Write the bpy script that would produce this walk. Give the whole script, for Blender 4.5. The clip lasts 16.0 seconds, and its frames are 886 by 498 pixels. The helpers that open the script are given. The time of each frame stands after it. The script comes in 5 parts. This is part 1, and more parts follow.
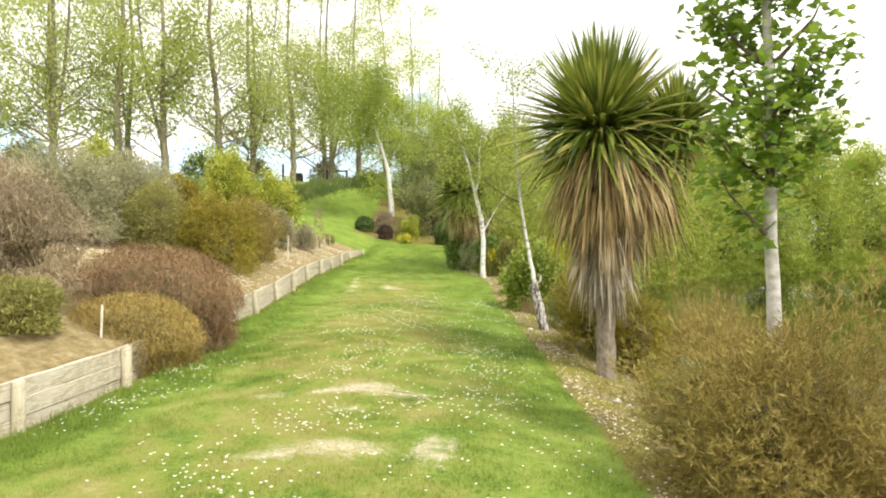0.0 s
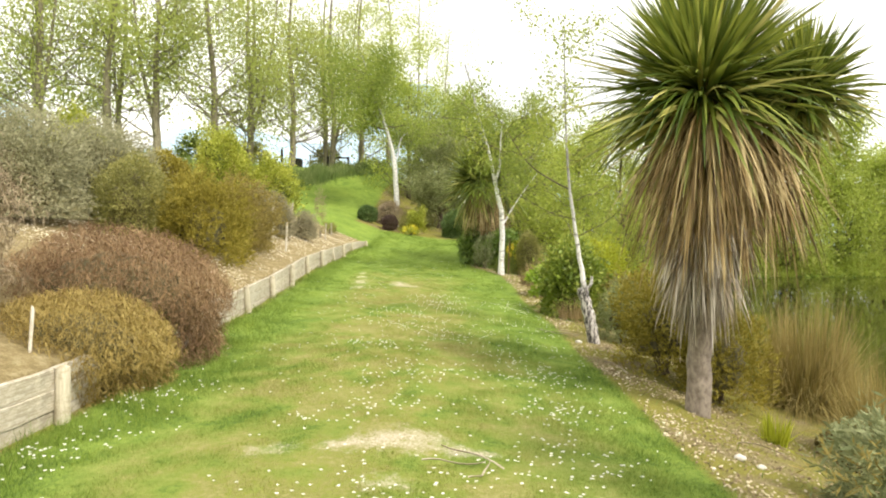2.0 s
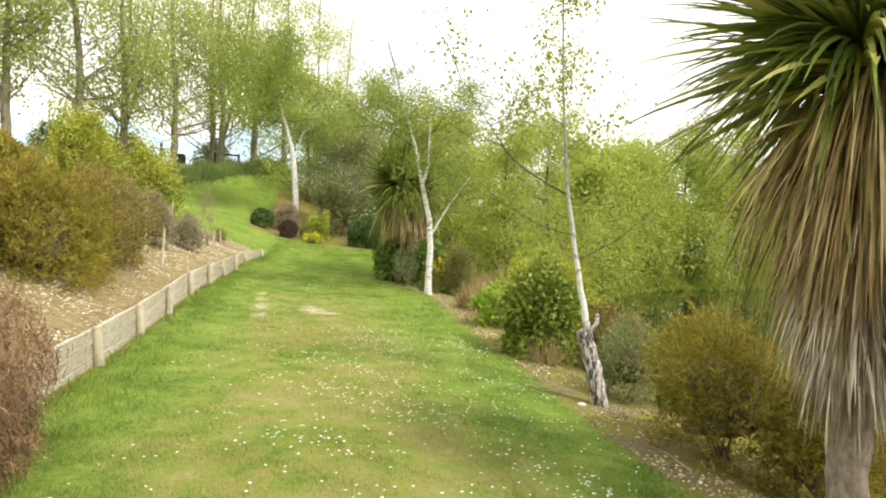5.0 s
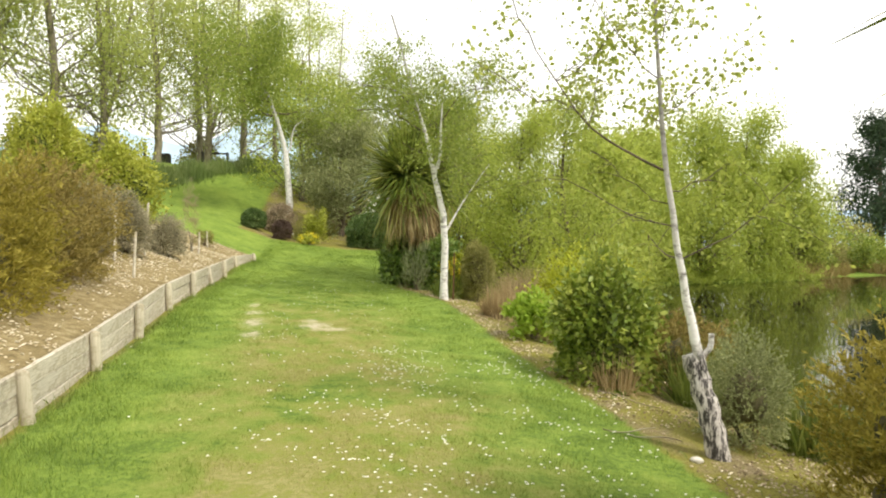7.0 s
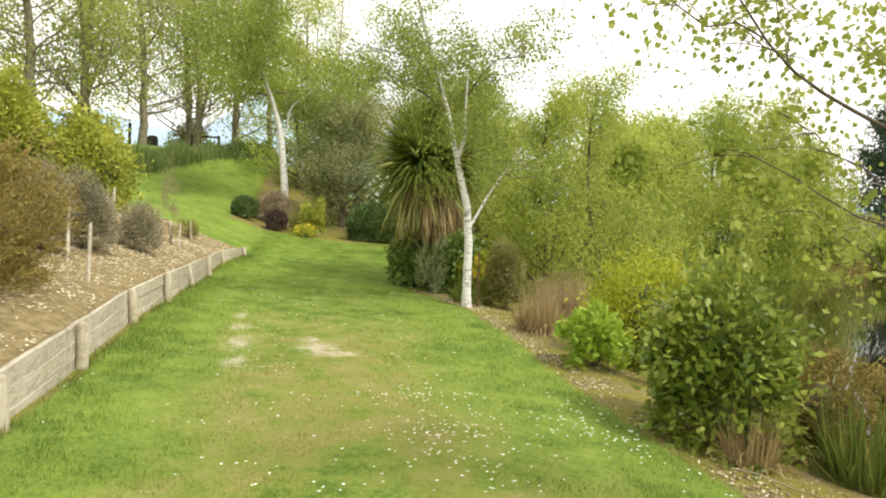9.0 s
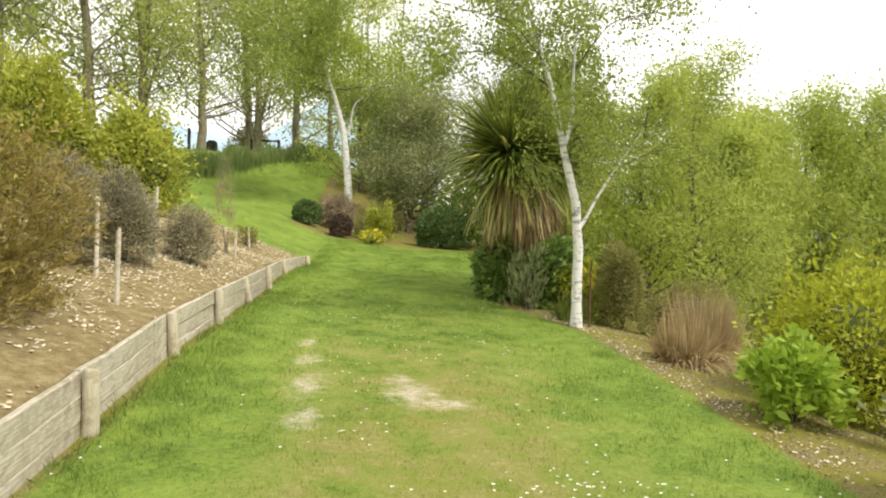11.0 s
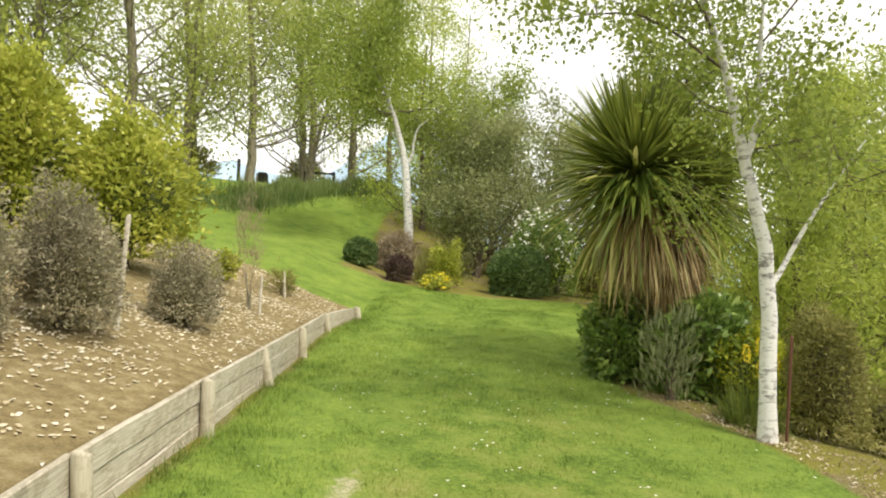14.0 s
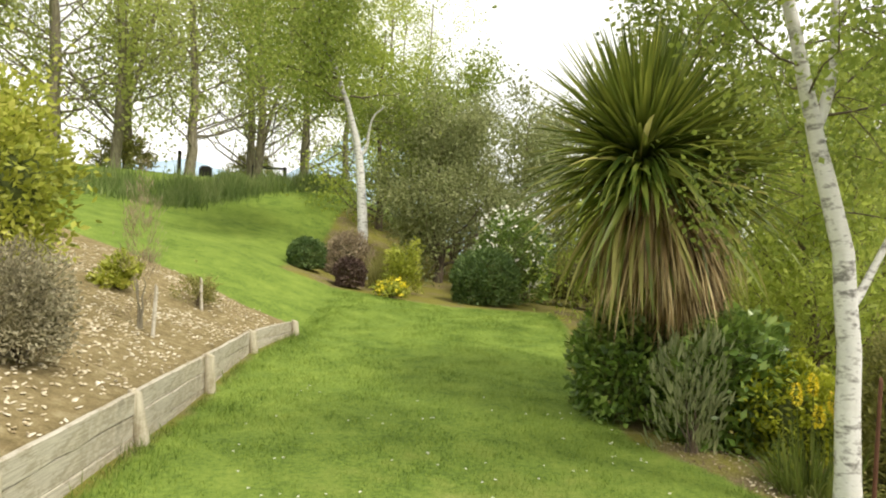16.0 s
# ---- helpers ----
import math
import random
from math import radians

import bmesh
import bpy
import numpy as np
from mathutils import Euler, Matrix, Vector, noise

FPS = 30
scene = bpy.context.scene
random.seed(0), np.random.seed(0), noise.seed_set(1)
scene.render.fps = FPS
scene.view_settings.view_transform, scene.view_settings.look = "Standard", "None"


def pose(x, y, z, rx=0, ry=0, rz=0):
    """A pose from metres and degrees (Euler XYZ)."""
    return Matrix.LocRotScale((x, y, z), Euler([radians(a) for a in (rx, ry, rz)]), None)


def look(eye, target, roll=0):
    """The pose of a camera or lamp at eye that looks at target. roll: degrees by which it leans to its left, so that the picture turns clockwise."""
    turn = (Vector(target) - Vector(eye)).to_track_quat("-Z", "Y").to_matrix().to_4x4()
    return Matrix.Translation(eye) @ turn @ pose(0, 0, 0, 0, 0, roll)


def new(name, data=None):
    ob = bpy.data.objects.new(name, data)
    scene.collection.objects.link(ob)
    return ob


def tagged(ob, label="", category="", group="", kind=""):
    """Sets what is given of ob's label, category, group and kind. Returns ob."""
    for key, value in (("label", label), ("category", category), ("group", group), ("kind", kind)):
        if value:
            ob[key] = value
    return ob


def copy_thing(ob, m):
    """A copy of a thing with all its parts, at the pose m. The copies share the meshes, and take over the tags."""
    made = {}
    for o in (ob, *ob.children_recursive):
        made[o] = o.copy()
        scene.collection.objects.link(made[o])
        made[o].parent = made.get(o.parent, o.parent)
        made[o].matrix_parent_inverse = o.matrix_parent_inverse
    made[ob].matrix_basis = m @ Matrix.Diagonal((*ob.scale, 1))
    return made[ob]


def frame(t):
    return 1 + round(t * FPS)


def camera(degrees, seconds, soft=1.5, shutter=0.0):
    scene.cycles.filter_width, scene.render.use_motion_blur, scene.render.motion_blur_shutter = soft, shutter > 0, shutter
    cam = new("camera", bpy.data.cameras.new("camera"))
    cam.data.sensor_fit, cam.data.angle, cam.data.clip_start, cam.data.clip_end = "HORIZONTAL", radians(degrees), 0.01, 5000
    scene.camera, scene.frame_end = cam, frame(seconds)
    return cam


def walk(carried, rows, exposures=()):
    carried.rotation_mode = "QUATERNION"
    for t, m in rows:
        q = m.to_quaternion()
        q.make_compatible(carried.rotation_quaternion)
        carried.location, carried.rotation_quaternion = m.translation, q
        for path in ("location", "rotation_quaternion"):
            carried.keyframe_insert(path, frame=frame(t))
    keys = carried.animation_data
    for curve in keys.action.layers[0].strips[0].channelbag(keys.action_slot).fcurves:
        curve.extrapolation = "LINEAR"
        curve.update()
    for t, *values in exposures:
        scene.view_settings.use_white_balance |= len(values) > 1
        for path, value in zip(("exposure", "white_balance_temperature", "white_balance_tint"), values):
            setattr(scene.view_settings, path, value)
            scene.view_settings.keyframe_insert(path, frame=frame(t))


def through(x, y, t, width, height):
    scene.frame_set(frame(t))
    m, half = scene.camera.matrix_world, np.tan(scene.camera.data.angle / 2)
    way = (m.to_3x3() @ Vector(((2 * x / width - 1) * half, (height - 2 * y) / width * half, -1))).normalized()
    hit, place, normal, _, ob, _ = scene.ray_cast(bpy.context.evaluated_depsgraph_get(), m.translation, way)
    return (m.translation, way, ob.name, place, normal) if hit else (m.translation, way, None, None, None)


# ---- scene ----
cam = camera(65.2, 16.0, 2.0)
PATH = [
    (0, (1.624, -3.354, 1.172), (1.501, -1.358, 1.17), -1.1),
    (0.5, (1.478, -2.958, 1.187), (1.396, -0.96, 1.141), -3.3),
    (1, (1.325, -2.417, 1.179), (1.187, -0.422, 1.148), 0.2),
    (1.5, (1.16, -1.93, 1.163), (1.089, 0.068, 1.115), 1.1),
    (2, (0.994, -1.409, 1.164), (0.883, 0.588, 1.143), 0.5),
    (2.5, (0.823, -0.926, 1.2), (0.646, 1.065, 1.128), 0.8),
    (3, (0.625, -0.459, 1.241), (0.483, 1.534, 1.16), -1.3),
    (3.5, (0.49, -0.007, 1.218), (0.362, 1.989, 1.188), -3.0),
    (4, (0.355, 0.505, 1.219), (0.311, 2.504, 1.204), -0.5),
    (4.2, (0.316, 0.702, 1.251), (0.394, 2.7, 1.254), -1.5),
    (6.5, (0.066, 2.928, 1.349), (0.329, 4.91, 1.339), 2.4),
    (7, (-0.037, 3.429, 1.349), (0.185, 5.416, 1.343), -0.1),
    (7.5, (-0.098, 3.909, 1.351), (0.156, 5.892, 1.328), -1.1),
    (8, (-0.132, 4.465, 1.405), (0.102, 6.451, 1.371), 1.0),
    (10.3, (-0.553, 6.956, 1.489), (-0.327, 8.943, 1.464), -0.3),
    (10.5, (-0.583, 7.154, 1.47), (-0.445, 9.149, 1.48), 0.4),
    (11, (-0.708, 7.696, 1.468), (-0.631, 9.695, 1.449), 0.1),
    (11.5, (-0.772, 8.202, 1.504), (-0.675, 10.2, 1.499), -0.5),
    (12, (-0.795, 8.779, 1.53), (-0.914, 10.775, 1.565), 2.8),
    (12.5, (-0.853, 9.303, 1.552), (-0.979, 11.296, 1.662), 2.2),
    (13, (-0.9, 9.883, 1.565), (-1.0, 11.877, 1.679), 1.7),
    (13.5, (-0.992, 10.396, 1.6), (-1.167, 12.387, 1.684), 1.9),
    (14, (-1.116, 10.953, 1.663), (-1.201, 12.949, 1.754), 1.0),
    (14.5, (-1.159, 11.444, 1.671), (-1.315, 13.436, 1.768), 2.0),
    (15, (-1.183, 11.953, 1.67), (-1.37, 13.942, 1.753), 1.1),
    (15.5, (-1.164, 12.427, 1.711), (-1.255, 14.423, 1.798), 1.0),
    (16, (-1.103, 12.901, 1.77), (-1.078, 14.898, 1.867), 1.2),
]
walk(cam, [(t, look(eye, target, roll)) for t, eye, target, roll in PATH], [(0, 0.5, 6700, 10), (4, 0.4, 6700, 10), (7, 0.26, 6700, 10), (11, 0.16, 6700, 10), (16, 0.12, 6700, 10)])

# ---- world, sun, exposure ----
world = bpy.data.worlds.new("sky")
scene.world = world
world.use_nodes = True
wn, wl = world.node_tree.nodes, world.node_tree.links
sky = wn.new("ShaderNodeTexSky")
sky.sky_type, sky.sun_disc = "NISHITA", False
sky.sun_elevation, sky.sun_rotation = radians(52), radians(125)
sky.air_density, sky.dust_density, sky.ozone_density = 1.0, 4.0, 1.0
cloud = wn.new("ShaderNodeMix")
cloud.data_type = "RGBA"
cl_noise = wn.new("ShaderNodeTexNoise")
cl_noise.inputs["Scale"].default_value, cl_noise.inputs["Detail"].default_value = 2.2, 4.0
cl_coord = wn.new("ShaderNodeTexCoord")
cl_ramp = wn.new("ShaderNodeMapRange")
cl_ramp.inputs["From Min"].default_value, cl_ramp.inputs["From Max"].default_value = 0.36, 0.5
cl_ramp.inputs["To Min"].default_value, cl_ramp.inputs["To Max"].default_value = 0.7, 0.98
wl.new(cl_coord.outputs["Generated"], cl_noise.inputs["Vector"])
wl.new(cl_noise.outputs["Fac"], cl_ramp.inputs["Value"])
wl.new(cl_ramp.outputs["Result"], cloud.inputs["Factor"])
wl.new(sky.outputs["Color"], cloud.inputs["A"])
cloud.inputs["B"].default_value = (11.0, 10.9, 10.6, 1.0)
wl.new(cloud.outputs["Result"], wn["Background"].inputs["Color"])
wn["Background"].inputs["Strength"].default_value = 0.122

sun = new("sun", bpy.data.lights.new("sun", "SUN"))
sun.data.energy, sun.data.angle, sun.data.color = 2.7, radians(10), (1.0, 0.95, 0.86)
sun.matrix_world = look((6.0, -5.0, 10.0), (0.0, 0.0, 0.0))

# ---- materials ----


def material(name):
    m = bpy.data.materials.new(name)
    m.use_nodes = True
    nt = m.node_tree
    return m, nt, nt.nodes["Principled BSDF"]


def node(nt, kind, **values):
    n = nt.nodes.new(kind)
    for key, value in values.items():
        n.inputs[key.replace("_", " ")].default_value = value
    return n


def ramp(nt, fac, stops):
    n = nt.nodes.new("ShaderNodeValToRGB")
    while len(n.color_ramp.elements) < len(stops):
        n.color_ramp.elements.new(0.5)
    for e, (at, col) in zip(n.color_ramp.elements, stops):
        e.position, e.color = at, (*col, 1.0)
    nt.links.new(fac, n.inputs["Fac"])
    return n.outputs["Color"]


def noise_at(nt, scale, detail=3.0, rough=0.55, stretch=(1, 1, 1)):
    co = nt.nodes.new("ShaderNodeTexCoord")
    mp = nt.nodes.new("ShaderNodeMapping")
    mp.inputs["Scale"].default_value = stretch
    nt.links.new(co.outputs["Object"], mp.inputs["Vector"])
    n = node(nt, "ShaderNodeTexNoise", Scale=scale, Detail=detail, Roughness=rough)
    nt.links.new(mp.outputs["Vector"], n.inputs["Vector"])
    return n.outputs["Fac"]


def mix(nt, fac, a, b, blend="MIX"):
    n = nt.nodes.new("ShaderNodeMix")
    n.data_type, n.blend_type = "RGBA", blend
    for value, slot in ((fac, "Factor"), (a, "A"), (b, "B")):
        if isinstance(value, (int, float)):
            n.inputs[slot].default_value = value
        elif isinstance(value, tuple):
            n.inputs[slot].default_value = (*value, 1.0)
        else:
            nt.links.new(value, n.inputs[slot])
    return n.outputs["Result"]


def maths(nt, op, a, b=0.0):
    n = nt.nodes.new("ShaderNodeMath")
    n.operation, n.use_clamp = op, False
    for i, value in enumerate((a, b)):
        if isinstance(value, (int, float)):
            n.inputs[i].default_value = value
        else:
            nt.links.new(value, n.inputs[i])
    return n.outputs[0]


def bump(nt, bsdf, height, strength=0.4, distance=0.01):
    n = node(nt, "ShaderNodeBump", Strength=strength, Distance=distance)
    nt.links.new(height, n.inputs["Height"])
    nt.links.new(n.outputs["Normal"], bsdf.inputs["Normal"])


def leaf_material(name, dark, mid, light, through=0.35, rough=0.5, patch=1.6, spec=0.35):
    """Leaves: colour varies leaf by leaf and over the plant, and light shines through."""
    m, nt, b = material(name)
    g = nt.nodes.new("ShaderNodeNewGeometry")
    big = noise_at(nt, patch, 2.0)
    fac = maths(nt, "ADD", maths(nt, "MULTIPLY", g.outputs["Random Per Island"], 0.6), maths(nt, "MULTIPLY", maths(nt, "SUBTRACT", big, 0.3), 1.0))
    col = ramp(nt, fac, [(0.1, dark), (0.5, mid), (0.9, light)])
    nt.links.new(col, b.inputs["Base Color"])
    b.inputs["Roughness"].default_value = rough
    b.inputs["Specular IOR Level"].default_value = spec
    tr = nt.nodes.new("ShaderNodeBsdfTranslucent")
    nt.links.new(mix(nt, 0.4, col, light), tr.inputs["Color"])
    mx = nt.nodes.new("ShaderNodeMixShader")
    mx.inputs["Fac"].default_value = through
    nt.links.new(b.outputs["BSDF"], mx.inputs[1])
    nt.links.new(tr.outputs["BSDF"], mx.inputs[2])
    nt.links.new(mx.outputs["Shader"], nt.nodes["Material Output"].inputs["Surface"])
    return m


def bark_material(name, dark, light, scale=14.0, stretch=(1, 1, 0.25), low=0.35, high=0.65, relief=0.6):
    m, nt, b = material(name)
    f = noise_at(nt, scale, 5.0, 0.65, stretch)
    f2 = noise_at(nt, scale * 0.18, 2.0)
    col = ramp(nt, f, [(low, dark), (high, light)])
    col = mix(nt, maths(nt, "MULTIPLY", f2, 0.5), col, tuple(c * 0.55 for c in light))
    nt.links.new(col, b.inputs["Base Color"])
    b.inputs["Roughness"].default_value = 0.85
    bump(nt, b, f, relief, 0.02)
    return m


def birch_material(name, rough_foot, grey_from=1.35):
    """White bark with dark cross bands; the old foot of the trunk is cracked and black."""
    m, nt, b = material(name)
    bands = noise_at(nt, 11.0, 4.0, 0.65, (0.9, 0.9, 1.9))
    fine = noise_at(nt, 40.0, 3.0, 0.6, (1, 1, 2.5))
    col = ramp(nt, bands, [(0.34, (0.08, 0.07, 0.062)), (0.42, (0.42, 0.4, 0.37)), (0.5, (0.8, 0.79, 0.76)), (0.75, (0.66, 0.64, 0.6))])
    col = mix(nt, 0.25, col, mix(nt, fine, (0.3, 0.29, 0.27), (0.85, 0.84, 0.8)))
    high = nt.nodes.new("ShaderNodeTexCoord")
    apart = nt.nodes.new("ShaderNodeSeparateXYZ")
    nt.links.new(high.outputs["Object"], apart.inputs["Vector"])
    young = node(nt, "ShaderNodeMapRange", From_Min=grey_from, From_Max=grey_from * 1.8, To_Min=0.0, To_Max=0.86)
    nt.links.new(apart.outputs["Z"], young.inputs["Value"])
    col = mix(nt, young.outputs["Result"], col, mix(nt, bands, (0.1, 0.095, 0.085), (0.42, 0.4, 0.37)))
    if rough_foot:
        co = nt.nodes.new("ShaderNodeTexCoord")
        sep = nt.nodes.new("ShaderNodeSeparateXYZ")
        nt.links.new(co.outputs["Object"], sep.inputs["Vector"])
        crack = noise_at(nt, 34.0, 4.0, 0.7, (1, 1, 0.28))
        foot = node(nt, "ShaderNodeMapRange", From_Min=rough_foot, From_Max=rough_foot + 0.15, To_Min=1.0, To_Max=0.0)
        nt.links.new(sep.outputs["Z"], foot.inputs["Value"])
        cr = ramp(nt, crack, [(0.44, (0.035, 0.03, 0.027)), (0.54, (0.5, 0.46, 0.42)), (0.7, (0.66, 0.64, 0.6))])
        col = mix(nt, foot.outputs["Result"], col, cr)
    nt.links.new(col, b.inputs["Base Color"])
    b.inputs["Roughness"].default_value = 0.7
    bump(nt, b, bands, 0.35, 0.01)
    return m


def plain(name, col, rough=0.7, vary=0.3, scale=20.0):
    m, nt, b = material(name)
    f = noise_at(nt, scale, 4.0)
    nt.links.new(mix(nt, f, tuple(c * (1 - vary) for c in col), tuple(min(1, c * (1 + vary)) for c in col)), b.inputs["Base Color"])
    b.inputs["Roughness"].default_value = rough
    bump(nt, b, f, 0.2, 0.01)
    return m


def timber_material(name, dark, light, along):
    """Weathered grey timber: grain along the piece, stains, each piece its own tone."""
    m, nt, b = material(name)
    st = {"x": (1.4, 26, 26), "z": (22, 22, 1.2)}[along]
    grain = noise_at(nt, 4.0, 5.0, 0.65, st)
    stain = noise_at(nt, 5.0, 5.0, 0.7, (0.5, 1, 1))
    ob = nt.nodes.new("ShaderNodeObjectInfo")
    col = ramp(nt, grain, [(0.3, dark), (0.7, light)])
    col = mix(nt, maths(nt, "MULTIPLY", ob.outputs["Random"], 0.45), col, tuple(c * 0.62 for c in light))
    spots = ramp(nt, stain, [(0.46, (1, 1, 1)), (0.54, (0.62, 0.57, 0.48)), (0.6, (1, 0.98, 0.94)), (0.68, (0.45, 0.42, 0.36))])
    col = mix(nt, 0.7, col, spots, "MULTIPLY")
    nt.links.new(col, b.inputs["Base Color"])
    b.inputs["Roughness"].default_value = 0.85
    bump(nt, b, grain, 0.5, 0.006)
    return m


def attribute(nt, name):
    n = nt.nodes.new("ShaderNodeAttribute")
    n.attribute_name = name
    return n.outputs["Fac"]


GRASS_DARK, GRASS_MID, GRASS_DRY = (0.095, 0.16, 0.026), (0.22, 0.32, 0.055), (0.29, 0.28, 0.085)


def grass_colour(nt, rnd):
    """Turf tones from the wear of the ground, patchy growth and a random number a blade."""
    wear = attribute(nt, "wear")
    big = noise_at(nt, 0.9, 3.0)
    small = noise_at(nt, 3.6, 4.0, 0.65)
    tuft = noise_at(nt, 24.0, 4.0, 0.7)
    f = maths(nt, "ADD", maths(nt, "MULTIPLY", big, 0.7), maths(nt, "MULTIPLY", small, 0.6))
    f = maths(nt, "ADD", maths(nt, "ADD", f, maths(nt, "MULTIPLY", tuft, 1.2)), maths(nt, "MULTIPLY", rnd, 0.6))
    f = maths(nt, "MULTIPLY", maths(nt, "SUBTRACT", f, 0.82), 0.98)
    green = ramp(nt, f, [(0.4, GRASS_DARK), (0.75, GRASS_MID), (1.0, (0.31, 0.4, 0.075))])
    dry = ramp(nt, f, [(0.3, (0.16, 0.23, 0.03)), (0.55, (0.27, 0.3, 0.055)), (0.8, GRASS_DRY), (1.0, (0.4, 0.36, 0.15))])
    w = maths(nt, "MULTIPLY", wear, maths(nt, "ADD", maths(nt, "MULTIPLY", maths(nt, "SUBTRACT", big, 0.5), 2.0), maths(nt, "ADD", maths(nt, "MULTIPLY", maths(nt, "SUBTRACT", small, 0.5), 1.5), 0.7)))
    wr = node(nt, "ShaderNodeMapRange", From_Min=0.15, From_Max=0.75)
    nt.links.new(w, wr.inputs["Value"])
    return mix(nt, wr.outputs["Result"], green, dry)


def ground_material():
    m, nt, b = material("turf_and_soil")
    fine = noise_at(nt, 60.0, 4.0, 0.7)
    mid = noise_at(nt, 9.0, 4.0, 0.65)
    col = grass_colour(nt, fine)
    col = mix(nt, maths(nt, "MULTIPLY", fine, 0.5), col, (0.07, 0.1, 0.015))
    sand = ramp(nt, fine, [(0.3, (0.27, 0.22, 0.13)), (0.5, (0.47, 0.41, 0.29)), (0.7, (0.68, 0.62, 0.5))])
    bare = node(nt, "ShaderNodeMapRange", From_Min=0.44, From_Max=0.88)
    nt.links.new(maths(nt, "ADD", maths(nt, "ADD", maths(nt, "MULTIPLY", attribute(nt, "sand"), 0.75), maths(nt, "MULTIPLY", attribute(nt, "wear"), 0.13)), maths(nt, "ADD", maths(nt, "MULTIPLY", maths(nt, "SUBTRACT", mid, 0.5), 1.1), maths(nt, "MULTIPLY", maths(nt, "SUBTRACT", fine, 0.5), 0.7))), bare.inputs["Value"])
    col = mix(nt, bare.outputs["Result"], col, sand)
    big = noise_at(nt, 1.6, 3.0)
    mulch = ramp(nt, fine, [(0.3, (0.085, 0.065, 0.033)), (0.5, (0.21, 0.165, 0.085)), (0.72, (0.44, 0.375, 0.24))])
    moss = ramp(nt, fine, [(0.3, (0.11, 0.105, 0.02)), (0.7, (0.31, 0.285, 0.065))])
    mossy = node(nt, "ShaderNodeMapRange", From_Min=0.36, From_Max=0.52)
    nt.links.new(maths(nt, "ADD", maths(nt, "MULTIPLY", big, 0.75), maths(nt, "MULTIPLY", mid, 0.25)), mossy.inputs["Value"])
    mulch = mix(nt, mossy.outputs["Result"], mulch, moss)
    edge = node(nt, "ShaderNodeMapRange", From_Min=0.35, From_Max=0.65)
    nt.links.new(maths(nt, "ADD", attribute(nt, "mulch"), maths(nt, "MULTIPLY", maths(nt, "SUBTRACT", mid, 0.5), 0.8)), edge.inputs["Value"])
    col = mix(nt, edge.outputs["Result"], col, mulch)
    soil = ramp(nt, mid, [(0.3, (0.155, 0.12, 0.052)), (0.5, (0.275, 0.215, 0.1)), (0.68, (0.43, 0.365, 0.205))])
    soil = mix(nt, 0.35, soil, ramp(nt, fine, [(0.3, (0.06, 0.042, 0.018)), (0.7, (0.4, 0.32, 0.17))]))
    bed = node(nt, "ShaderNodeMapRange", From_Min=0.4, From_Max=0.6)
    nt.links.new(maths(nt, "ADD", attribute(nt, "soil"), maths(nt, "MULTIPLY", maths(nt, "SUBTRACT", mid, 0.5), 0.5)), bed.inputs["Value"])
    col = mix(nt, bed.outputs["Result"], col, soil)
    nt.links.new(col, b.inputs["Base Color"])
    b.inputs["Roughness"].default_value = 0.95
    b.inputs["Specular IOR Level"].default_value = 0.15
    bump(nt, b, maths(nt, "ADD", fine, mid), 0.6, 0.03)
    return m


def blade_material():
    m, nt, b = material("grass_blade")
    g = nt.nodes.new("ShaderNodeNewGeometry")
    col = grass_colour(nt, g.outputs["Random Per Island"])
    nt.links.new(col, b.inputs["Base Color"])
    b.inputs["Roughness"].default_value = 0.6
    b.inputs["Specular IOR Level"].default_value = 0.2
    tr = nt.nodes.new("ShaderNodeBsdfTranslucent")
    nt.links.new(col, tr.inputs["Color"])
    mx = nt.nodes.new("ShaderNodeMixShader")
    mx.inputs["Fac"].default_value = 0.4
    nt.links.new(b.outputs["BSDF"], mx.inputs[1])
    nt.links.new(tr.outputs["BSDF"], mx.inputs[2])
    nt.links.new(mx.outputs["Shader"], nt.nodes["Material Output"].inputs["Surface"])
    return m


def water_material():
    m, nt, b = material("pond_water")
    b.inputs["Base Color"].default_value = (0.014, 0.014, 0.006, 1)
    b.inputs["Roughness"].default_value = 0.025
    b.inputs["IOR"].default_value = 1.33
    bump(nt, b, noise_at(nt, 1.3, 3.0, 0.5, (1, 0.6, 1)), 0.06, 0.05)
    return m


M_GROUND, M_BLADE, M_WATER = ground_material(), blade_material(), water_material()
M_BOARD = timber_material("grey_board", (0.36, 0.32, 0.24), (0.72, 0.67, 0.55), "x")
M_POST = timber_material("pale_post", (0.42, 0.37, 0.26), (0.68, 0.62, 0.48), "z")
M_STAKE = timber_material("stake_wood", (0.5, 0.45, 0.36), (0.78, 0.73, 0.62), "z")
M_BIRCH_OLD = birch_material("birch_bark_old", 0.72)
M_BIRCH = birch_material("birch_bark", 0, 2.9)
M_POPLAR = bark_material("poplar_bark", (0.12, 0.10, 0.065), (0.36, 0.32, 0.22))
M_BROWNBARK = bark_material("brown_bark", (0.045, 0.035, 0.025), (0.2, 0.15, 0.1))
# twigs and leaves inside bushes; shade of the gaps goes into these dark colours
M_SHADE_BROWN = bark_material("inner_twig_shade", (0.05, 0.045, 0.018), (0.17, 0.15, 0.065), 30.0, (1, 1, 0.5))
M_SHADE_GREEN = bark_material("inner_leaves", (0.03, 0.045, 0.008), (0.13, 0.16, 0.03), 26.0, (1, 1, 1))
M_PALMBARK = bark_material("palm_bark", (0.13, 0.1, 0.075), (0.38, 0.32, 0.26), 22.0, (1, 1, 0.6))
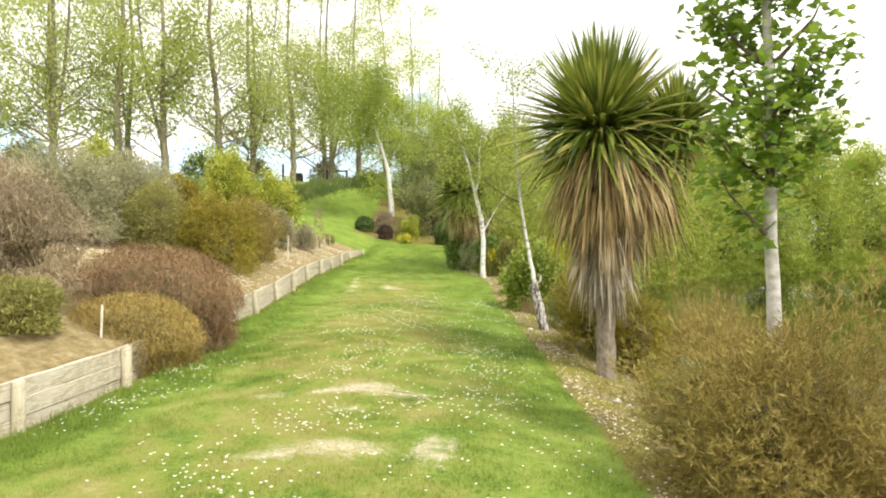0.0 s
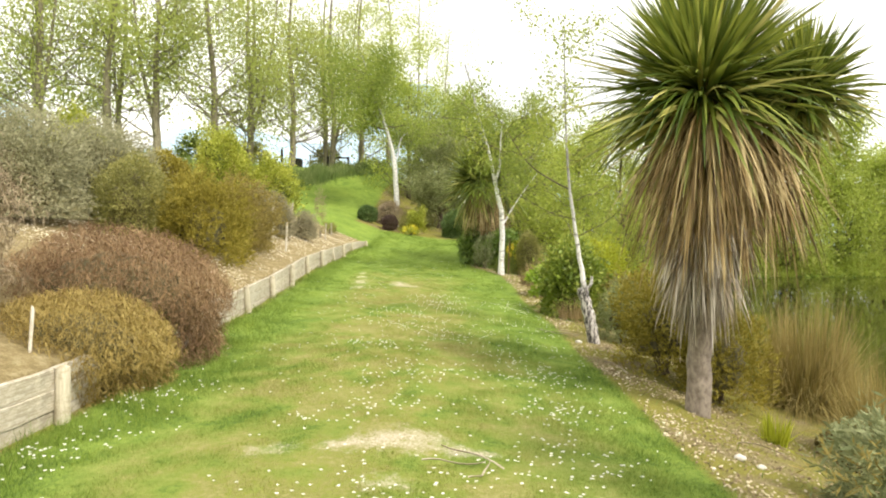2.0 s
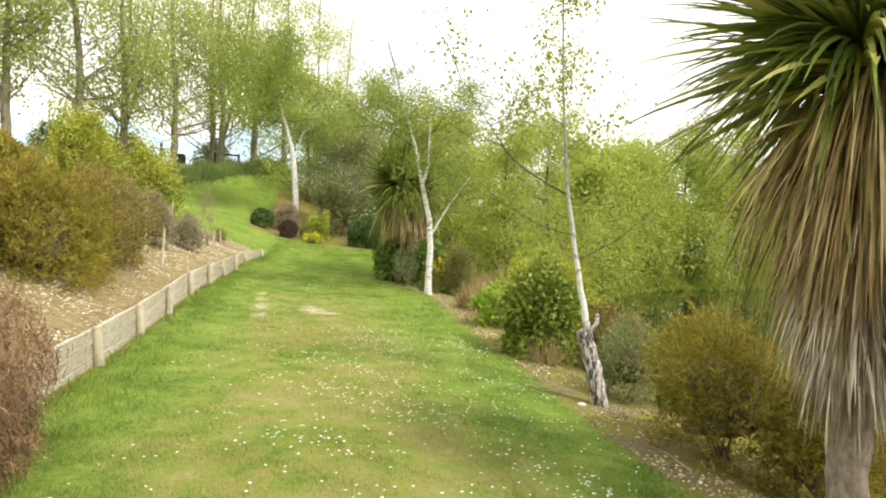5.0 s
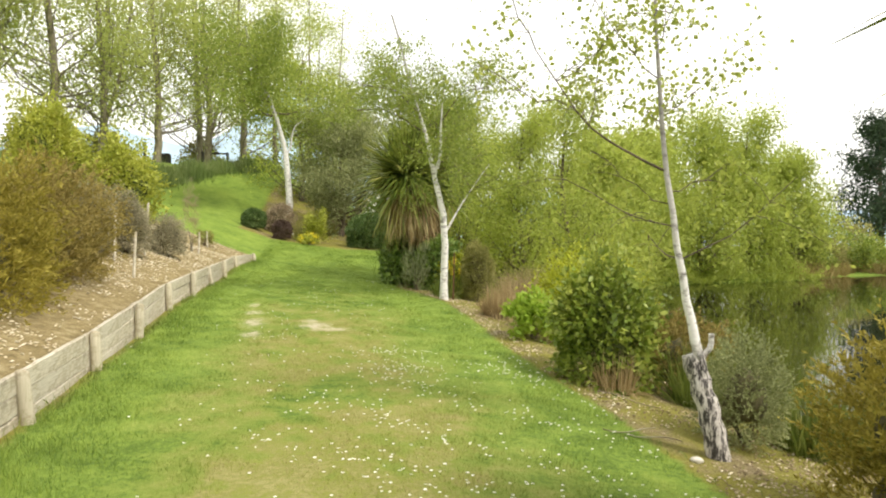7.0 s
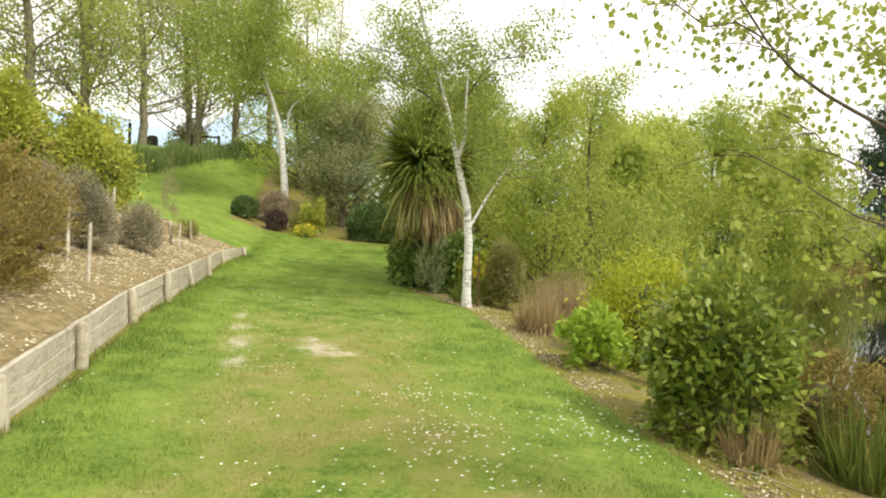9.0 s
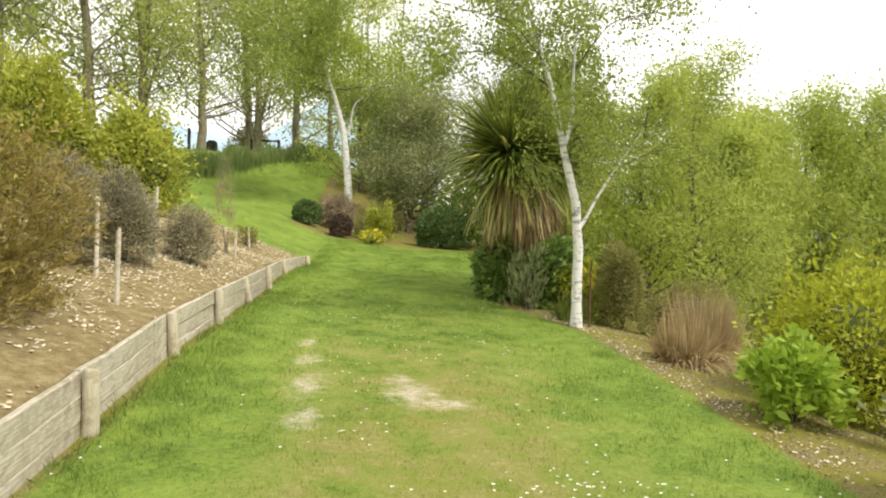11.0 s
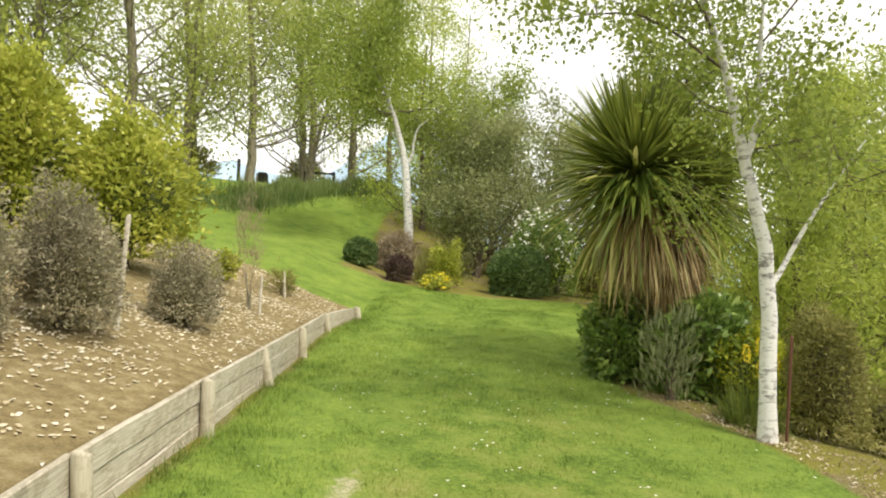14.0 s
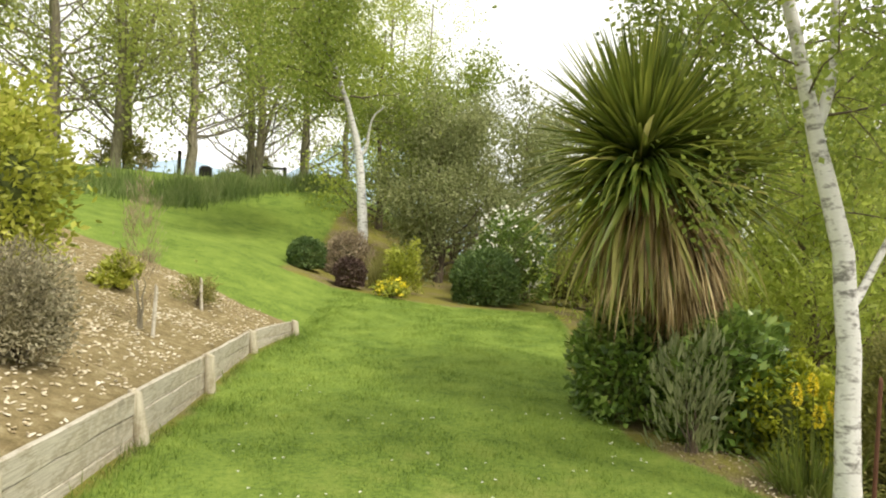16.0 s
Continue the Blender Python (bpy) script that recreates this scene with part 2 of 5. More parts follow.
M_MAPLEBARK = bark_material("maple_bark", (0.3, 0.28, 0.24), (0.62, 0.6, 0.55), 12.0, (1, 1, 1.5))
M_PALMLEAF = leaf_material("palm_leaf", (0.026, 0.055, 0.008), (0.1, 0.155, 0.02), (0.43, 0.45, 0.09), 0.25, 0.38, spec=0.5)
M_PALMOLD = leaf_material("palm_leaf_yellow", (0.2, 0.2, 0.04), (0.42, 0.4, 0.11), (0.6, 0.55, 0.22), 0.3, 0.5)
M_PALMDEAD = leaf_material("palm_leaf_dead", (0.04, 0.023, 0.009), (0.27, 0.18, 0.065), (0.68, 0.55, 0.29), 0.06, 0.75, 3.0)
M_PALMGREY = leaf_material("palm_leaf_bleached", (0.07, 0.052, 0.034), (0.36, 0.3, 0.22), (0.8, 0.74, 0.63), 0.06, 0.75, 3.0)
M_POPLEAF = leaf_material("poplar_leaf", (0.28, 0.35, 0.08), (0.45, 0.51, 0.14), (0.62, 0.64, 0.23), 0.6, patch=0.35)
M_WILLOW = leaf_material("willow_leaf", (0.19, 0.26, 0.035), (0.36, 0.44, 0.07), (0.56, 0.61, 0.14), 0.55, patch=0.5)
M_BIRCHLEAF = leaf_material("birch_leaf", (0.17, 0.24, 0.03), (0.32, 0.38, 0.06), (0.5, 0.54, 0.12), 0.5)
M_BIRCHLEAF2 = leaf_material("birch_leaf_dark", (0.12, 0.18, 0.027), (0.25, 0.33, 0.055), (0.44, 0.49, 0.115), 0.5)
M_MAPLELEAF = leaf_material("maple_leaf", (0.055, 0.12, 0.016), (0.14, 0.25, 0.028), (0.32, 0.42, 0.06), 0.45)
M_RED = leaf_material("red_brown_twig", (0.11, 0.064, 0.032), (0.275, 0.172, 0.088), (0.45, 0.305, 0.165), 0.2, 0.8)
M_BRONZE = leaf_material("bronze_twig", (0.17, 0.12, 0.03), (0.37, 0.275, 0.08), (0.54, 0.43, 0.16), 0.25, 0.8)
M_RUST = leaf_material("rust_leaf", (0.14, 0.12, 0.016), (0.3, 0.255, 0.036), (0.47, 0.4, 0.08), 0.35, 0.7)
M_BROWNW = leaf_material("brown_wisp", (0.13, 0.105, 0.024), (0.285, 0.225, 0.058), (0.45, 0.365, 0.125), 0.35, 0.7)
M_GREYTWIG = leaf_material("grey_twig", (0.19, 0.145, 0.09), (0.37, 0.295, 0.195), (0.55, 0.455, 0.31), 0.25, 0.8)
M_SILVER = leaf_material("silver_leaf", (0.17, 0.17, 0.085), (0.345, 0.34, 0.195), (0.53, 0.51, 0.33), 0.3, 0.7)
M_GREYLEAF = leaf_material("purple_grey_leaf", (0.16, 0.143, 0.085), (0.335, 0.305, 0.195), (0.52, 0.475, 0.32), 0.25, 0.7)
M_OLIVE = leaf_material("olive_leaf", (0.14, 0.145, 0.035), (0.3, 0.295, 0.085), (0.47, 0.44, 0.16), 0.35, 0.6)
M_GREYGREEN = leaf_material("grey_green_leaf", (0.13, 0.155, 0.055), (0.28, 0.31, 0.125), (0.46, 0.48, 0.23), 0.35, 0.6)
M_YELLOWG = leaf_material("yellow_green_leaf", (0.15, 0.19, 0.02), (0.39, 0.44, 0.055), (0.68, 0.67, 0.16), 0.4)
M_BROAD = leaf_material("broad_green_leaf", (0.16, 0.26, 0.02), (0.32, 0.46, 0.05), (0.5, 0.62, 0.1), 0.4)
M_TAN = leaf_material("tan_blade", (0.2, 0.145, 0.065), (0.4, 0.3, 0.15), (0.62, 0.5, 0.3), 0.3, 0.8)
M_SAGE = leaf_material("sage_leaf", (0.14, 0.175, 0.07), (0.26, 0.29, 0.135), (0.44, 0.46, 0.25), 0.3, 0.6)
M_LIME = leaf_material("lime_leaf", (0.17, 0.2, 0.014), (0.38, 0.42, 0.03), (0.58, 0.6, 0.07), 0.4)
M_DARKG = leaf_material("dark_green_leaf", (0.05, 0.1, 0.016), (0.145, 0.24, 0.038), (0.36, 0.46, 0.12), 0.25, 0.35, spec=0.5)
M_MIDG = leaf_material("mid_green_leaf", (0.075, 0.125, 0.017), (0.2, 0.28, 0.036), (0.46, 0.5, 0.11), 0.35, 0.38)
M_BLUEG = leaf_material("blue_green_leaf", (0.045, 0.09, 0.025), (0.11, 0.18, 0.05), (0.22, 0.3, 0.1), 0.25, 0.5)
M_PURPLE = leaf_material("purple_leaf", (0.05, 0.03, 0.026), (0.115, 0.072, 0.056), (0.2, 0.14, 0.105), 0.15, 0.6)
M_STRAW = leaf_material("straw_blade", (0.2, 0.14, 0.06), (0.38, 0.28, 0.13), (0.6, 0.48, 0.27), 0.3, 0.7)
M_TUSSOCK = leaf_material("tussock_blade", (0.16, 0.14, 0.03), (0.33, 0.26, 0.08), (0.52, 0.42, 0.18), 0.3, 0.7)
M_REED = leaf_material("reed_blade", (0.06, 0.1, 0.015), (0.16, 0.22, 0.035), (0.34, 0.36, 0.1), 0.35, 0.5)
M_TALLGRASS = leaf_material("tall_grass_blade", (0.08, 0.14, 0.03), (0.19, 0.27, 0.07), (0.38, 0.42, 0.18), 0.35, 0.7, 0.6)
M_PINE = leaf_material("pine_needle", (0.012, 0.028, 0.012), (0.03, 0.055, 0.025), (0.06, 0.1, 0.04), 0.1, 0.7, 0.4)
M_PETAL = plain("white_petal", (0.88, 0.86, 0.78), 0.7, 0.06)
M_YELLOW = plain("yellow_petal", (0.85, 0.68, 0.03), 0.6, 0.2)
M_CHIP = leaf_material("wood_chip", (0.5, 0.4, 0.24), (0.75, 0.66, 0.47), (0.88, 0.82, 0.68), 0.0, 0.85, 3.0)
M_LITTER = leaf_material("bark_litter", (0.1, 0.07, 0.035), (0.33, 0.255, 0.145), (0.66, 0.57, 0.41), 0.0, 0.9, 4.0)
M_STONE = plain("pale_stone", (0.6, 0.57, 0.5), 0.8, 0.25, 30.0)
# distance haze is mixed into the pale blue base colour
M_HILL_HAZE = plain("far_hill_haze", (0.4, 0.53, 0.64), 1.0, 0.25, 0.05)
M_DARKWOOD = plain("dark_wood", (0.05, 0.045, 0.04), 0.9)
M_RUSTPIPE = plain("rusty_iron", (0.13, 0.055, 0.03), 0.85, 0.4)
M_SHED = plain("shed_wall", (0.45, 0.47, 0.47), 0.7, 0.15)
M_ROOF = plain("shed_roof", (0.3, 0.34, 0.36), 0.6, 0.15)

# ---- the lie of the land ----
WALL_Y = [-12, -4, 0.3, 1.95, 3.4, 8.75, 10.4, 12.1, 14.3, 16.05, 17.9, 19.6, 21.7, 23.1]
WALL_X = [-5.5, -3.4, -2.5, -2.2, -2.08, -2.55, -2.68, -2.82, -3.06, -3.13, -3.22, -3.29, -3.42, -3.18]
FOOT_Y = [-40, -4, 2, 8.75, 12.1, 16, 19.6, 23.1, 27, 30, 33, 36, 40, 45, 60]
FOOT_Z = [-1.2, -0.5, -0.25, 0.08, 0.26, 0.5, 0.67, 0.95, 1.6, 1.85, 2.5, 3.6, 4.7, 4.9, 3.0]
MID_Y = [-40, -4, 2, 8, 13, 18, 23, 27, 30, 36, 45, 60]
MID_Z = [-1.1, -0.36, -0.12, 0.06, 0.2, 0.44, 0.9, 1.24, 1.5, 2.6, 3.6, 2.0]
RIM_Y = [-40, -4, 2, 8, 13, 17.3, 20, 23, 27, 33, 60]
RIM_Z = [-1.0, -0.45, -0.33, -0.2, 0.06, 0.3, 0.5, 0.8, 1.2, 1.3, 2.0]
RIM_XY = [-40, -4, 1, 4, 9, 12, 15, 17.3, 19, 22, 25, 60]
RIM_X = [3.0, 2.65, 2.52, 2.36, 2.08, 1.76, 1.65, 1.35, 0.6, 0.6, 1.2, 2.0]
BED_TOP_Y = [-12, 1.95, 3.4, 8.75, 10.4, 12.1, 14.3, 16.05, 17.9, 19.6, 21.7, 23.1]
BED_TOP_Z = [-0.2, 0.14, 0.2, 0.42, 0.5, 0.63, 0.76, 0.86, 0.92, 1.0, 1.08, 1.13]
WATER = -0.8


def wall_x(y):
    return np.interp(y, WALL_Y, WALL_X)


def smooth(v, a, b):
    f = np.clip((v - a) / (b - a), 0, 1)
    return f * f * (3 - 2 * f)


def ground_z(x, y):
    """Height of the ground: lawn between wall foot and rim, the bed behind the wall, the bank down to the pond."""
    x, y = np.asarray(x, float), np.asarray(y, float)
    wx, rx = wall_x(y), np.interp(y, RIM_XY, RIM_X)
    foot, mid, rim = np.interp(y, FOOT_Y, FOOT_Z), np.interp(y, MID_Y, MID_Z), np.interp(y, RIM_Y, RIM_Z)
    mx = 0.5 * (wx + rx) + 0.3
    lawn = np.where(x < mx, foot + (mid - foot) * np.clip((x - wx) / (mx - wx), 0, 1), mid + (rim - mid) * np.clip((x - mx) / (rx - mx), 0, 1))
    d = np.maximum(wx - x, 0)
    rise = 0.36 * np.minimum(d, 2) + 0.22 * np.clip(d - 2, 0, 14)
    top = np.interp(y, BED_TOP_Y, BED_TOP_Z)
    step = smooth(y, 23.6, 23.1)
    bank_left = foot + (top - foot) * step + rise
    bank_left = np.where(bank_left > 4.6, 4.6 + 0.9 * np.tanh((bank_left - 4.6) / 0.9), bank_left) * smooth(y, 110, 44)
    left = np.where(d > 0.045, bank_left, lawn)
    shore = np.interp(y, [-60, 0, 8, 14, 18, 23, 30, 60], [7.5, 5.4, 5.4, 5.6, 5.9, 6.5, 9.5, 30])
    far = np.interp(x, [4, 6, 8, 12, 16.5, 27, 36, 60, 90], [18.5, 22.5, 27, 34.5, 40.5, 44, 51, 47, 20])
    f = np.clip((x - rx) / (shore - rx), 0, 1)
    hollow = 0.42 * np.sin(np.pi * f) * np.exp(-((y - 4.6) / 2.3) ** 2)
    bank = rim + (WATER - rim) * np.minimum(0.35 * f + 0.65 * smooth(f, 0.1, 1.0) + hollow, 1.0)
    inside = np.minimum(x - shore, (far - y) * 0.7)
    pond = WATER - 0.3 * np.clip(inside, 0, 2.5)
    over = np.clip((y - far) * 0.8, 0, 9)
    beyond = WATER + 0.3 * np.minimum(over, 1.5) + 0.14 * np.clip(over - 1.5, 0, 8)
    right = np.where(x < shore, bank, np.where(y > far, beyond, pond))
    right = np.where((x < shore) & (y > far), np.maximum(bank, np.minimum(beyond, 1.2)), right)
    right = np.where((x > 75), WATER + np.clip((x - 75) * 0.3, -0.5, 1.5), right)
    z = np.where(x < wx, left, np.where(x > rx, right, lawn))
    return z + 0.02 * np.sin(x * 2.1 + 1.3 * np.sin(y * 0.9)) * np.cos(y * 1.7)


def gz(x, y):
    return float(ground_z(x, y))


# ---- mesh helpers ----


def link(name, me, mat, parent=None, label=""):
    ob = new(name, me)
    if mat is not None and not me.materials:
        me.materials.append(mat)
    ob.parent = parent
    return tagged(ob, label)


def part(name, bm, mat, parent, label=""):
    me = bpy.data.meshes.new(name)
    bm.to_mesh(me)
    bm.free()
    return link(name, me, mat, parent, label)


def raw(name, verts, faces, shade=False):
    """A mesh from an array of corners and an array of faces of one size."""
    me = bpy.data.meshes.new(name)
    verts, faces = np.asarray(verts, np.float32), np.asarray(faces, np.int32)
    n, k = faces.shape
    me.vertices.add(len(verts))
    me.vertices.foreach_set("co", verts.ravel())
    me.loops.add(n * k)
    me.loops.foreach_set("vertex_index", faces.ravel())
    me.polygons.add(n)
    me.polygons.foreach_set("loop_start", np.arange(n, dtype=np.int32) * k)
    if shade:
        me.polygons.foreach_set("use_smooth", np.ones(n, bool))
    me.update(calc_edges=True)
    return me


def root(name, x, y, z, label, category, group="", kind="", rz=0.0):
    ob = new(name)
    ob.empty_display_size = 0.1
    ob.matrix_world = pose(x, y, z, 0, 0, rz)
    return tagged(ob, label, category, group, kind)


def unit(v):
    return v / np.maximum(np.linalg.norm(v, axis=-1, keepdims=True), 1e-9)


def leaves(P, D, length, width, rng, fold=0.25):
    """Pointed leaves: each a diamond of two triangles, folded along its rib, growing from P along D."""
    n = len(P)
    D = unit(D)
    side = unit(np.cross(D, rng.normal(size=(n, 3))))
    up = np.cross(side, D)
    L = (length * rng.uniform(0.65, 1.3, n))[:, None]
    W = L * np.reshape(width / np.asarray(length), (-1, 1)) * 0.5
    a, c = P, P + D * L
    m = P + D * L * 0.45 + up * W * fold
    V = np.stack([a, m + side * W, c, m - side * W], 1).reshape(-1, 3)
    i = np.arange(n)[:, None] * 4
    return V, np.concatenate([i + [0, 1, 2], i + [0, 2, 3]], 0)


def blades(P, D, length, width, droop, rng, segs=3, blunt=1.6):
    """Long narrow blades that start at P along D and bend over under their weight."""
    n = len(P)
    D = unit(D)
    length = np.broadcast_to(np.asarray(length, float), (n,))[:, None]
    width = np.broadcast_to(np.asarray(width, float), (n,))[:, None]
    droop = np.broadcast_to(np.asarray(droop, float), (n,))[:, None]
    side = unit(np.cross(D, rng.normal(size=(n, 3)) * 0.35 + [0, 0, 1]))
    rows = []
    for k in range(segs):
        s = k / segs
        c = P + D * length * s
        c = c + np.array([0, 0, -1.0]) * droop * length * s * s - D * droop * length * s * s * 0.35
        w = width * (1 - s ** blunt) * 0.5 * (0.6 + 0.4 * min(1, s * 4 + 0.2))
        rows += [c - side * w, c + side * w]
    tip = P + D * length * (1 - 0.35 * droop) + np.array([0, 0, -1.0]) * droop * length
    rows.append(tip)
    V = np.stack(rows, 1).reshape(-1, 3)
    per = 2 * segs + 1
    i = np.arange(n)[:, None] * per
    F = []
    for k in range(segs - 1):
        F += [i + [2 * k, 2 * k + 1, 2 * k + 3], i + [2 * k, 2 * k + 3, 2 * k + 2]]
    F.append(i + [2 * segs - 2, 2 * segs - 1, 2 * segs])
    return V, np.concatenate(F, 0)


def tubes(lines, sides=6):
    """Tapered limbs: each line is a list of (x, y, z, radius)."""
    V, F, at = [], [], 0
    for line in lines:
        line = np.asarray(line, float)
        n = len(line)
        t = np.gradient(line[:, :3], axis=0)
        t = unit(t)
        ref = np.array([1.0, 0.13, 0.07]) if abs(t[0][0]) < 0.8 else np.array([0.1, 1.0, 0.1])
        a = unit(np.cross(t, ref))
        b = np.cross(t, a)
        ang = np.linspace(0, 2 * np.pi, sides, endpoint=False)
        ring = line[:, None, :3] + line[:, None, 3:] * (np.cos(ang)[None, :, None] * a[:, None] + np.sin(ang)[None, :, None] * b[:, None])
        V.append(ring.reshape(-1, 3))
        for k in range(n - 1):
            for j in range(sides):
                q = at + k * sides
                F.append((q + j, q + (j + 1) % sides, q + sides + (j + 1) % sides, q + sides + j))
        at += n * sides
    return np.concatenate(V), np.array(F)


def bend(points, steps, r0, r1, rng, wobble=0.0, power=1.0):
    """A smooth limb through a few points, with radii from r0 to r1."""
    p = np.asarray(points, float)
    s = np.linspace(0, len(p) - 1, steps)
    out = np.stack([np.interp(s, np.arange(len(p)), p[:, k]) for k in range(3)], 1)
    for _ in range(2):
        out[1:-1] = 0.25 * out[:-2] + 0.5 * out[1:-1] + 0.25 * out[2:]
    if wobble:
        out[1:-1] += rng.normal(size=(steps - 2, 3)) * wobble
    f = np.linspace(0, 1, steps) ** power
    return np.concatenate([out, (r0 + (r1 - r0) * f)[:, None]], 1)

# ---- ground, pond, far hills ----


def spread(fine_a, fine_b, step, out_a, out_b, growth=1.35):
    mid = list(np.arange(fine_a, fine_b + step / 2, step))
    lo, hi, s = [], [], step
    v = fine_a
    while v > out_a:
        s *= growth
        v -= s
        lo.append(v)
    s, v = step, mid[-1]
    while v < out_b:
        s *= growth
        v += s
        hi.append(v)
    return np.array(lo[::-1] + mid + hi)


def rim_x(y):
    return np.interp(y, RIM_XY, RIM_X)


def wear_of(x, y):
    c = 0.5 * (wall_x(y) + rim_x(y)) + 0.1
    w = np.exp(-((x - c + 0.1) / (1.1 + 0.45 * smooth(y, 12, 4))) ** 2) * smooth(y, 21, 11) * 0.9 + 0.12
    return np.clip(w * smooth(x - wall_x(y), 0.2, 1.3), 0, 1)


SANDY = [(0.52, 2.98, 0.36, 0.26), (0.2, 2.85, 0.3, 0.13), (0.88, 2.9, 0.3, 0.1), (-0.35, 2.8, 0.25, 0.12), (0.62, 1.32, 0.42, 0.24), (0.15, 1.15, 0.3, 0.16), (1.24, 1.4, 0.2, 0.42), (0.5, 2.3, 0.2, 0.12),
         (-0.74, 13.3, 0.26, 0.4), (-0.5, 13.0, 0.34, 0.2), (-0.85, 13.75, 0.16, 0.3), (-1.9, 15.2, 0.14, 0.4), (-1.75, 14.4, 0.16, 0.4), (-1.62, 13.5, 0.2, 0.5), (-1.52, 12.6, 0.18, 0.4), (0.35, 7.6, 0.2, 0.08)]


def sand_of(x, y):
    s = np.zeros_like(np.asarray(x, float))
    for cx, cy, a, b in SANDY:
        s = np.maximum(s, np.exp(-((x - cx) / a) ** 2 - ((y - cy) / b) ** 2))
    return s


def bed_of(x, y):
    far_edge = 23.25 - 0.45 * (x + 3.15)
    return np.where((x < wall_x(y) - 0.03), smooth(y, far_edge + 0.25, far_edge - 0.25), 0.0) * smooth(x, -14, -9)


def mulch_of(x, y):
    d = x - rim_x(y)
    m = smooth(d, -0.12, 0.25) * smooth(d, 5.2, 4.0)
    back = smooth(y, 27.0, 27.4) * smooth(x, -4.6, -4.0) * smooth(y, 40, 36)
    foot = np.exp(-((x - wall_x(y)) / 0.16) ** 2) * smooth(y, 23.6, 23.0) * (x > wall_x(y) - 0.04)
    return np.clip(np.maximum(np.maximum(m * smooth(y, 60, 40), back), foot * 0.75), 0, 1)


us = np.sort(np.concatenate([spread(-9, 10, 0.16, -700, 700, 1.14), [-0.05, -0.04, 0.08]]))
vs = spread(-8, 30, 0.16, -500, 1200, 1.14)
UU, YY = np.meshgrid(us, vs)
XX = UU + wall_x(YY) * np.exp(-np.maximum(np.abs(UU) - 12, 0) / 20)
ZZ = ground_z(XX, YY)
nu, nv = len(us), len(vs)
idx = np.arange(nu * nv).reshape(nv, nu)
quads = np.stack([idx[:-1, :-1], idx[:-1, 1:], idx[1:, 1:], idx[1:, :-1]], -1).reshape(-1, 4)
me = raw("ground", np.stack([XX, YY, ZZ], -1).reshape(-1, 3), quads, True)
for key, values in (("wear", wear_of(XX, YY)), ("sand", sand_of(XX, YY)), ("soil", bed_of(XX, YY)), ("mulch", mulch_of(XX, YY))):
    me.attributes.new(key, "FLOAT", "POINT").data.foreach_set("value", np.asarray(values, np.float32).ravel())
ground = link("ground", me, M_GROUND)
tagged(ground, "mown green lawn with worn sandy patches, mulch and soil", "ground", kind="structure")

bm = bmesh.new()
bmesh.ops.create_grid(bm, x_segments=8, y_segments=8, size=70)
water = part("water", bm, M_WATER, None, "still dark green pond reflecting trees")
water.location = (74, 5, WATER)
tagged(water, "", "pond", kind="structure")


def far_ridge(name, y0, x0, x1, h, seed, label):
    rng = np.random.default_rng(seed)
    xs = np.linspace(x0, x1, 90)
    top = h * (0.75 + 0.25 * np.sin(xs / 90 + seed) + 0.12 * np.sin(xs / 31 + 2 * seed)) + rng.normal(size=90) * h * 0.012
    top = top * (0.75 + 1.5 * smooth(xs, 20, -60))
    V = np.concatenate([np.stack([xs, np.full(90, y0 - 60.0), np.full(90, -5.0)], 1), np.stack([xs, np.full(90, y0), top], 1), np.stack([xs, np.full(90, y0 + 80.0), np.full(90, -5.0)], 1)])
    F = [(r * 90 + i, r * 90 + i + 1, (r + 1) * 90 + i + 1, (r + 1) * 90 + i) for r in range(2) for i in range(89)]
    ob = link(name, raw(name, V, np.array(F), True), M_HILL_HAZE)
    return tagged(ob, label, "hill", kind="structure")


far_ridge("backdrop", 520, -700, 700, 62, 1, "distant hills behind the trees, blue haze put into their colour")

# ---- retaining wall ----
wall = root("retaining_wall", -2.5, 8, gz(-2.4, 8), "weathered grey timber retaining wall with round posts", "retaining wall")
POSTS_Y = [-5.5, -3.7, -1.9, 0.1, 1.95, 3.4, 5.6, 6.95, 8.75, 10.4, 12.1, 14.3, 16.05, 17.9, 19.6, 21.7, 23.1]
rng = np.random.default_rng(3)


def board_mesh(length, height, thick, seed):
    r = np.random.default_rng(seed)
    b = bmesh.new()
    n = 9
    rings = []
    for k in range(n):
        x = -length / 2 + length * k / (n - 1)
        j = r.normal(size=4) * 0.004
        rings.append([b.verts.new((x, -thick / 2, -height / 2 + j[0])), b.verts.new((x, thick / 2, -height / 2 + j[0])),
                      b.verts.new((x, thick / 2, height / 2 - 0.006 + j[1])), b.verts.new((x, thick / 2 - 0.008, height / 2 + j[1])),
                      b.verts.new((x, -thick / 2 + 0.008, height / 2 + j[1])), b.verts.new((x, -thick / 2, height / 2 - 0.006 + j[1]))])
    for p, q in zip(rings, rings[1:]):
        for a in range(6):
            b.faces.new((p[a], p[(a + 1) % 6], q[(a + 1) % 6], q[a]))
    b.faces.new(rings[0][::-1])
    b.faces.new(rings[-1])
    return b


